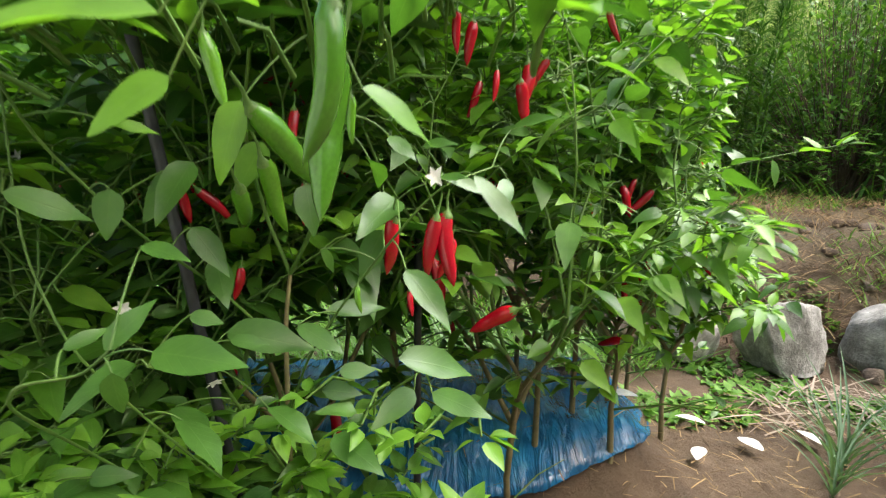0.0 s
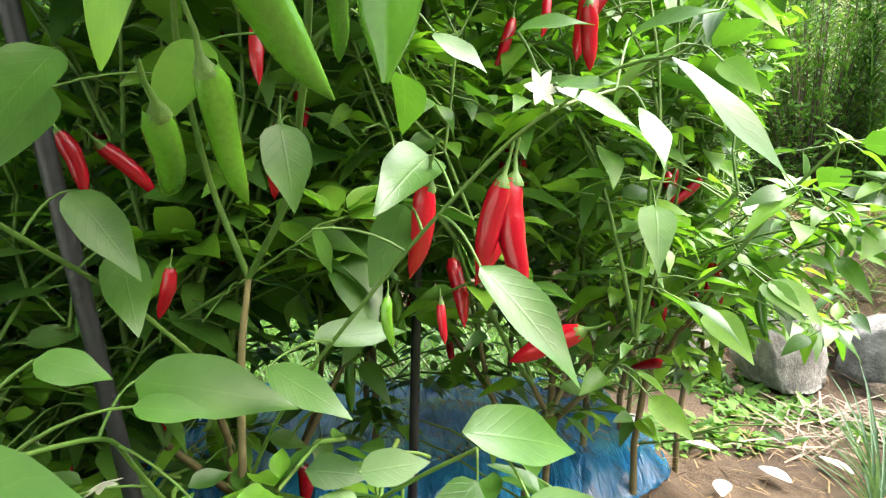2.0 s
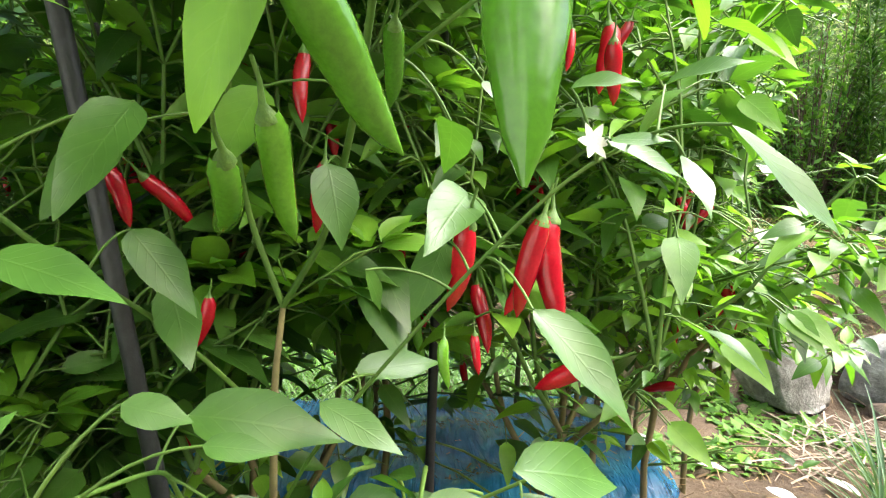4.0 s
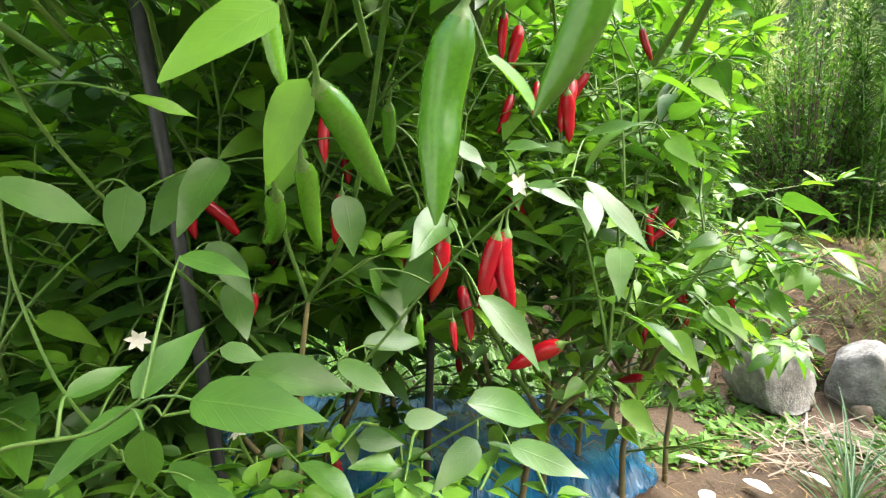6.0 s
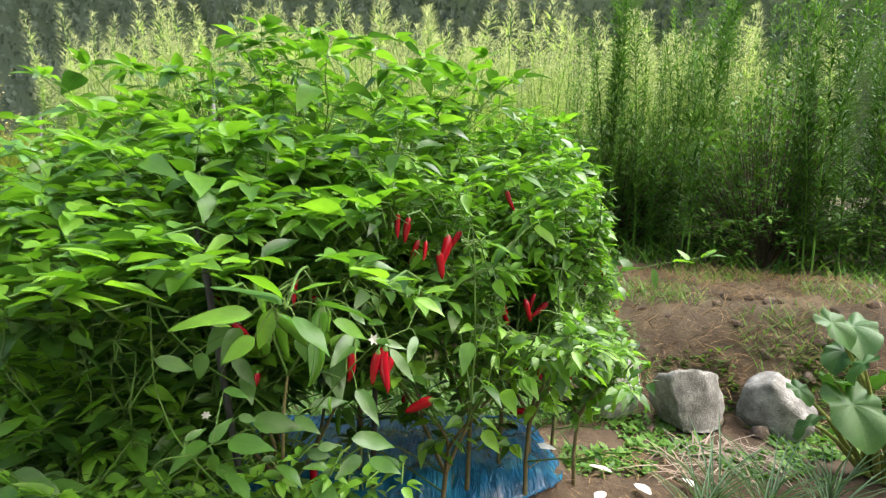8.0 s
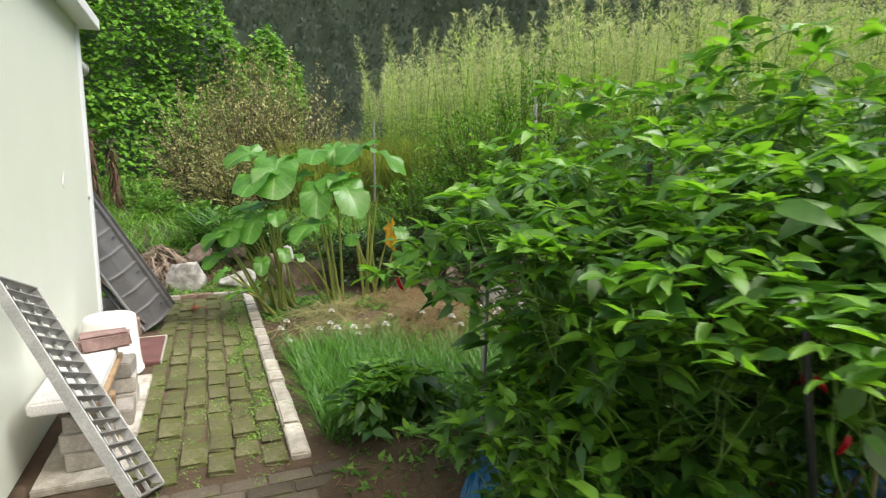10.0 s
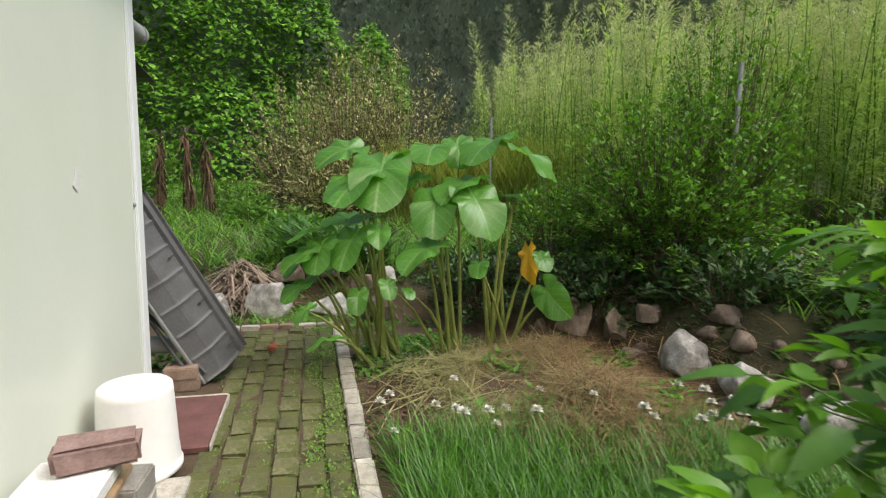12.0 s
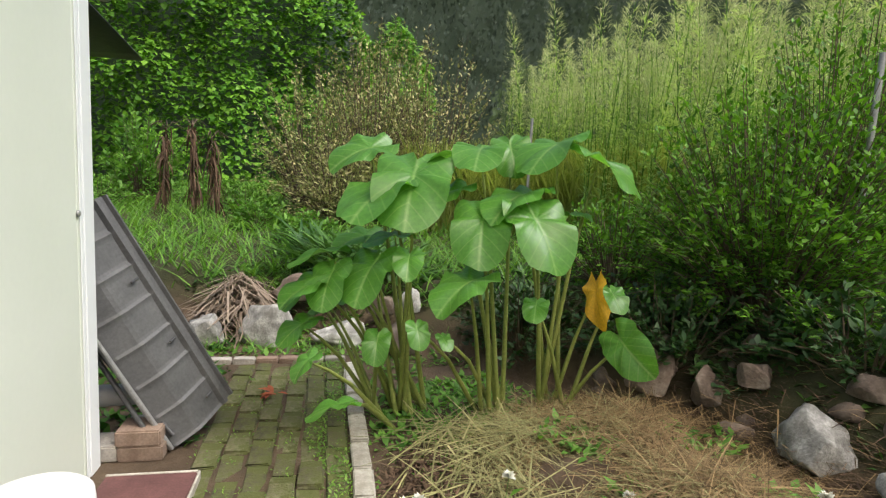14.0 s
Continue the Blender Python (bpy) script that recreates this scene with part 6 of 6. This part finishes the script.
straw_heap("cut_stalks", "pale cut stalks lying on the bed", -3.9, 3.8, -40, 0.75, 0.36, 0.14, 300, (0.2, 0.6), "hay", 92, 1.4, "stalks")
straw_heap("leaf_litter", "brown leaf litter on the bed's edge", -3.75, 3.35, -45, 0.85, 0.35, 0.07, 1800, (0.04, 0.1), "dead", 93, 9.0, "litter")
straw_heap("dry_reed_heap", "heap of dry grey-pink reed leaves on the boulders", -7.12, 4.62, 30, 0.46, 0.34, 0.46, 900, (0.2, 0.5), "dry_reed", 94, 2.6, "reeds", 0.45)
straw_heap("corn_husks", "pale dry husks scattered by the boulders", 1.75, 2.35, 20, 0.42, 0.2, 0.03, 150, (0.1, 0.24), "dry_reed", 95, 3.5, "husks")
straw_heap("bank_straw", "dry straw strewn over the bare bank", 2.5, 4.0, -10, 2.0, 1.0, 0.1, 9000, (0.05, 0.24), "straw", 96, 1.5, "straw")
straw_heap("bed_litter", "scraps of dry leaf on the soil", 0.9, 1.7, 20, 1.0, 0.8, 0.0, 1300, (0.02, 0.09), "straw", 97, 4.5, "litter")


def chive_flowers(n, seed):
    r = random.Random(seed)
    g = stamp(T_VINE, np.zeros((26, 3)), unit_dirs(26, 0.0, 1.0), 1.0)
    head = mesh_of("flower_head", g, [M["petal"]])
    for _ in range(n):
        k = r.random()
        x, y = -3.75 + 2.0 * k + r.gauss(0, 0.14), 3.15 + 1.25 * k + r.gauss(0, 0.13)
        h = r.uniform(0.12, 0.3)
        z = float(height(x, y))
        s = tagged(empty("chive_flower", x, y, z), "white chive flower head on a green stalk", "flower", "chive flowers")
        child("stalk", mesh_of("stalk", tube([(0, 0, 0), (0.01, 0.0, h * 0.6), (0.015, 0.01, h)], 0.002, 4), [M["pepper_stem"]]), s)
        o = child("flower_head", head, s)
        o.location, o.scale = (0.015, 0.01, h), [r.uniform(0.028, 0.044)] * 3


chive_flowers(34, 5)

# ---- by the boulders: leeks, squash, petals ----
LEEK = [mesh_of("leaf", stamp(T_STRAP, np.zeros((1, 3)), np.array([[1.0, 0.0, 1.8 + 0.5 * k]]), 0.26 + 0.03 * k, wide=0.5), [M["leek"]]) for k in range(6)]
for k_ in range(20):
    x_, y_ = 1.35 + 0.85 * ((k_ * 0.381) % 1.0), 1.72 + 0.05 * (k_ % 7) + 0.02 * math.sin(k_ * 5)
    o_ = empty("leek", x_, y_, float(height(x_, y_)) - 0.01)
    for j_ in range(6):
        child("leaf", LEEK[j_], o_).rotation_euler = (0, 0, k_ * 1.34 + j_ * 2.4)
    tagged(o_, "thin blue-green leek growing in the soil", "leek", "row of leeks")
blades("bed_weeds", "low green weeds between the boulders", 5200, 0.9, 3.2, 2.2, 3.3, "weed", (0.04, 0.1), 27, template=T_SMALL, up=(0.0, 1.0), keep=lambda x, y: np.sin(7 * x) * np.sin(6 * y + 1) > -0.1, cat="weeds")
blades("path_moss", "small moss plants in the path's joints", 22000, -6.0, -2.2, 0.8, 5.0, "moss_low", (0.008, 0.026), 28, template=T_SMALL, up=(0.1, 1.2),
       keep=lambda x, y: (((x - KX) * (-UY) + (y - KY) * UX) > 0.06) & (((x - KX) * (-UY) + (y - KY) * UX) < 0.9) & ((x - KX) * UX + (y - KY) * UY > -0.2) & ((((x - KX) * (-UY) + (y - KY) * UX) < 0.26) | (np.sin(9 * x + 3 * np.sin(5 * y)) * np.sin(8 * y) > 0.0)), cat="moss", lift=0.008)
blades("kerb_weeds", "low weeds and clover along the kerb", 5200, -6.0, -1.6, 1.0, 5.6, "weed", (0.02, 0.06), 29, template=T_SMALL, up=(0.1, 1.2),
       keep=lambda x, y: (((x - KX) * (-UY) + (y - KY) * UX) < -0.05) & (((x - KX) * (-UY) + (y - KY) * UX) > -0.5) & (y < 5.2), cat="weeds")
TARO[:] = [taro_leaf_mesh("squash_leaf", "squash_leaf", 20 + k) for k in range(5)]
sq_ = taro(2.62, 2.25, 7, ((2.3, 2.2, 0.82, 0.36, 160, 20, 0), (2.15, 1.95, 0.5, 0.38, 170, 35, 5), (2.6, 2.1, 0.62, 0.3, -160, 30, 0), (2.35, 2.3, 0.66, 0.26, 120, 25, 0), (2.5, 1.9, 0.34, 0.3, -170, 30, 0), (2.7, 2.0, 0.45, 0.3, 160, 30, 0), (2.75, 2.3, 0.88, 0.3, 180, 25, 0), *[(2.4 + 0.3 * math.sin(k * 2.1), 2.1 + 0.22 * math.cos(k * 3.7), 0.22 + 0.045 * k, 0.17 + 0.02 * (k % 5), 40 * k, 22 + 7 * (k % 4), 6 * (k % 3)) for k in range(15)]), "sprawling squash plant with broad green leaves")
sq_["category"], sq_["group"] = "squash plant", "squash"
petal_mesh = mesh_of("fallen_petal", stamp(blade(5, lambda t: 0.24 * math.sin(math.pi * (0.06 + 0.9 * t)) + 0.01, 0.1, 0.12), np.zeros((1, 3)), np.array([[0, 1.0, 0]]), 0.115), [M["petal"]])
for x_, y_, a_ in ((0.7, 2.12, 250), (1.02, 1.97, 150), (1.12, 2.16, 60), (1.2, 2.05, 200), (1.5, 2.0, 20)):
    o_ = new("fallen_petal", petal_mesh)
    o_.matrix_world = pose(x_, y_, float(height(x_, y_)) + 0.03, 8, 5, a_)
    tagged(o_, "creamy white fallen leaf curled on the soil", "leaf", "fallen leaves")

blades("kerb_moss", "bright low moss plants along the inside of the kerb", 42000, -6.2, -2.4, 1.4, 5.0, "moss_low", (0.012, 0.036), 51, template=T_SMALL, up=(0.1, 1.0),
       keep=lambda x, y: (((x - KX) * (-UY) + (y - KY) * UX) > 0.06) & (((x - KX) * (-UY) + (y - KY) * UX) < 0.24 + 0.07 * np.sin(6 * x)) & ((x - KX) * UX + (y - KY) * UY > 0.3), cat="moss", lift=0.012)
blades("taro_weeds", "low green weeds round the taro stalks", 5200, -5.2, -3.4, 3.4, 5.2, "weed", (0.03, 0.1), 57, template=T_SMALL, up=(0.0, 1.2), keep=lambda x, y: (np.hypot(x + 4.35, y - 4.45) < 0.75 + 0.1 * np.sin(9 * x)) & (((x - KX) * (-UY) + (y - KY) * UX) < -0.1), cat="weeds")
blades("heap_weeds", "green weeds growing through the mulch heap", 1600, -3.9, -2.4, 3.4, 4.9, "weed", (0.04, 0.1), 58, template=T_SMALL, up=(0.0, 1.2), keep=lambda x, y: (np.sin(6 * x + 1) * np.sin(7 * y) > 0.25) & (np.hypot(x + 3.1, y - 4.2) < 0.85), cat="weeds", lift=0.17)
straw_heap("green_hay", "half-green cut grass mixed into the mulch", -3.3, 4.1, -38, 1.2, 0.8, 0.27, 3800, (0.12, 0.36), "hay", 98, 0.9)
blades("root_mat", "dry brown roots hanging from the bank's lip", 2600, 0.8, 3.8, 2.6, 4.0, "dead", (0.08, 0.22), 49, keep=beyond(0.1, 0.65), up=(-0.1, 1.2), wide=1.2, cat="roots", lift=0.02)
# loose stones in the bank's face
rs_ = random.Random(8)
STONES = [rock_mesh("stone", M["brown_stone"], 0.1, 0.08, 0.09, 200 + k, fine=2) for k in range(6)]
for k_ in range(60):
    x_ = rs_.uniform(-3.9, 0.6)
    y_ = bank_y(x_) + rs_.uniform(0.05, 0.75)
    o_ = new("stone", STONES[k_ % 6])
    o_.matrix_world = pose(x_, y_, float(height(x_, y_)) - 0.02, 0, 0, rs_.uniform(0, 360)) @ Matrix.Scale(rs_.uniform(0.4, 1.25), 4)
    tagged(o_, "small brown stone lodged in the dry bank", "stone", "bank rubble")
blades("mound_weeds", "tufts of grass on the bare bank", 7000, 1.0, 4.5, 2.9, 5.2, "grass", (0.06, 0.2), 48, keep=lambda x, y: beyond(0.2, 1.9)(x, y) & (np.sin(4 * x) * np.sin(5 * y + 1) > 0.1), wide=1.4, lift=0.02)

blades("verge_weeds", "low leafy weeds round the path's end", 4200, -7.6, -4.9, 3.0, 5.4, "weed", (0.04, 0.11), 52, template=T_SMALL, up=(0.0, 1.2),
       keep=lambda x, y: (np.sin(5 * x + 1) * np.sin(6 * y) > -0.25) & ((((x - KX) * UX + (y - KY) * UY) > 4.6) | (((x - KX) * (-UY) + (y - KY) * UX) < -0.12)) & (((x - KX) * (-UY) + (y - KY) * UX) < 1.2), cat="weeds")
blades("verge_grass", "tufts of grass behind the path's edging", 2600, -7.8, -5.2, 3.4, 5.6, "grass", (0.08, 0.26), 53,
       keep=lambda x, y: (np.sin(4 * x) * np.sin(5 * y + 2) > -0.1) & (((x - KX) * UX + (y - KY) * UY) > 4.7), wide=1.1)
straw_heap("bank_rubbish", "dry leaves and broken stalks under the bank", -2.3, 4.35, -38, 1.5, 0.55, 0.04, 2600, (0.04, 0.18), "dead", 99, 3.0, "litter")
straw_heap("bank_stalks", "dry broken stalks lying under the bank", -2.5, 4.4, -38, 1.3, 0.5, 0.08, 500, (0.15, 0.45), "straw", 100, 1.4, "stalks")
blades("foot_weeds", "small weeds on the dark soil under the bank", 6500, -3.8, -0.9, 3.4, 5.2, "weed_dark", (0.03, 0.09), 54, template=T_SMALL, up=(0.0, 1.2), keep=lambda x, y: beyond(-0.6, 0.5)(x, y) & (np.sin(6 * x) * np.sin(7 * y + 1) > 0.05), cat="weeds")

for k_ in range(70):
    x_ = rs_.uniform(0.9, 4.2)
    y_ = bank_y(x_) + rs_.uniform(-0.15, 1.6)
    o_ = new("clod", STONES[k_ % 6])
    o_.matrix_world = pose(x_, y_, float(height(x_, y_)) - 0.01, 0, 0, rs_.uniform(0, 360)) @ Matrix.Scale(rs_.uniform(0.2, 0.75), 4)
    tagged(o_, "crumbling brown clod on the bare bank", "clod", "bank clods")

blades("front_weeds", "small weeds on the soil beside the forecourt", 2600, -2.3, -0.5, 0.75, 1.9, "weed", (0.025, 0.08), 55, template=T_SMALL, up=(0.0, 1.2), keep=lambda x, y: (((x - KX) * (-UY) + (y - KY) * UX) < -0.15) & ((x - KX) * UX + (y - KY) * UY > -0.9) & (np.sin(7 * x) * np.sin(8 * y) > -0.1), cat="weeds")
straw_heap("front_litter", "dry scraps of leaf and stalk beside the forecourt", -1.5, 1.35, 0, 0.7, 0.45, 0.0, 420, (0.03, 0.12), "straw", 101, 3.0, "litter")

blades("corner_weeds", "low weeds on the soil behind the shed's corner", 3000, -7.4, -5.0, 2.2, 4.6, "weed_dark", (0.04, 0.13), 56, template=T_SMALL, up=(0.0, 1.3),
       keep=lambda x, y: (((x - KX) * UX + (y - KY) * UY) > 3.0) & (((x - KX) * (-UY) + (y - KY) * UX) > 0.92) & (((x - KX) * (-UY) + (y - KY) * UX) < 2.4) & (np.sin(6 * x) * np.sin(5 * y) > -0.4), cat="weeds")

o_ = new("withered_leaf", mesh_of("withered_leaf", stamp(T_OVATE, rng.normal(0, 0.02, (9, 3)) * np.array([1, 1, 0.2]) + np.array([0, 0, 0.02]), unit_dirs(9, -0.1, 0.45), rng.uniform(0.05, 0.12, 9)), [M["rust_leaf"]]))
o_.location = (-5.556, 3.804, 0.015)
tagged(o_, "crumpled rust-red withered leaf on the path", "leaf")

paving()
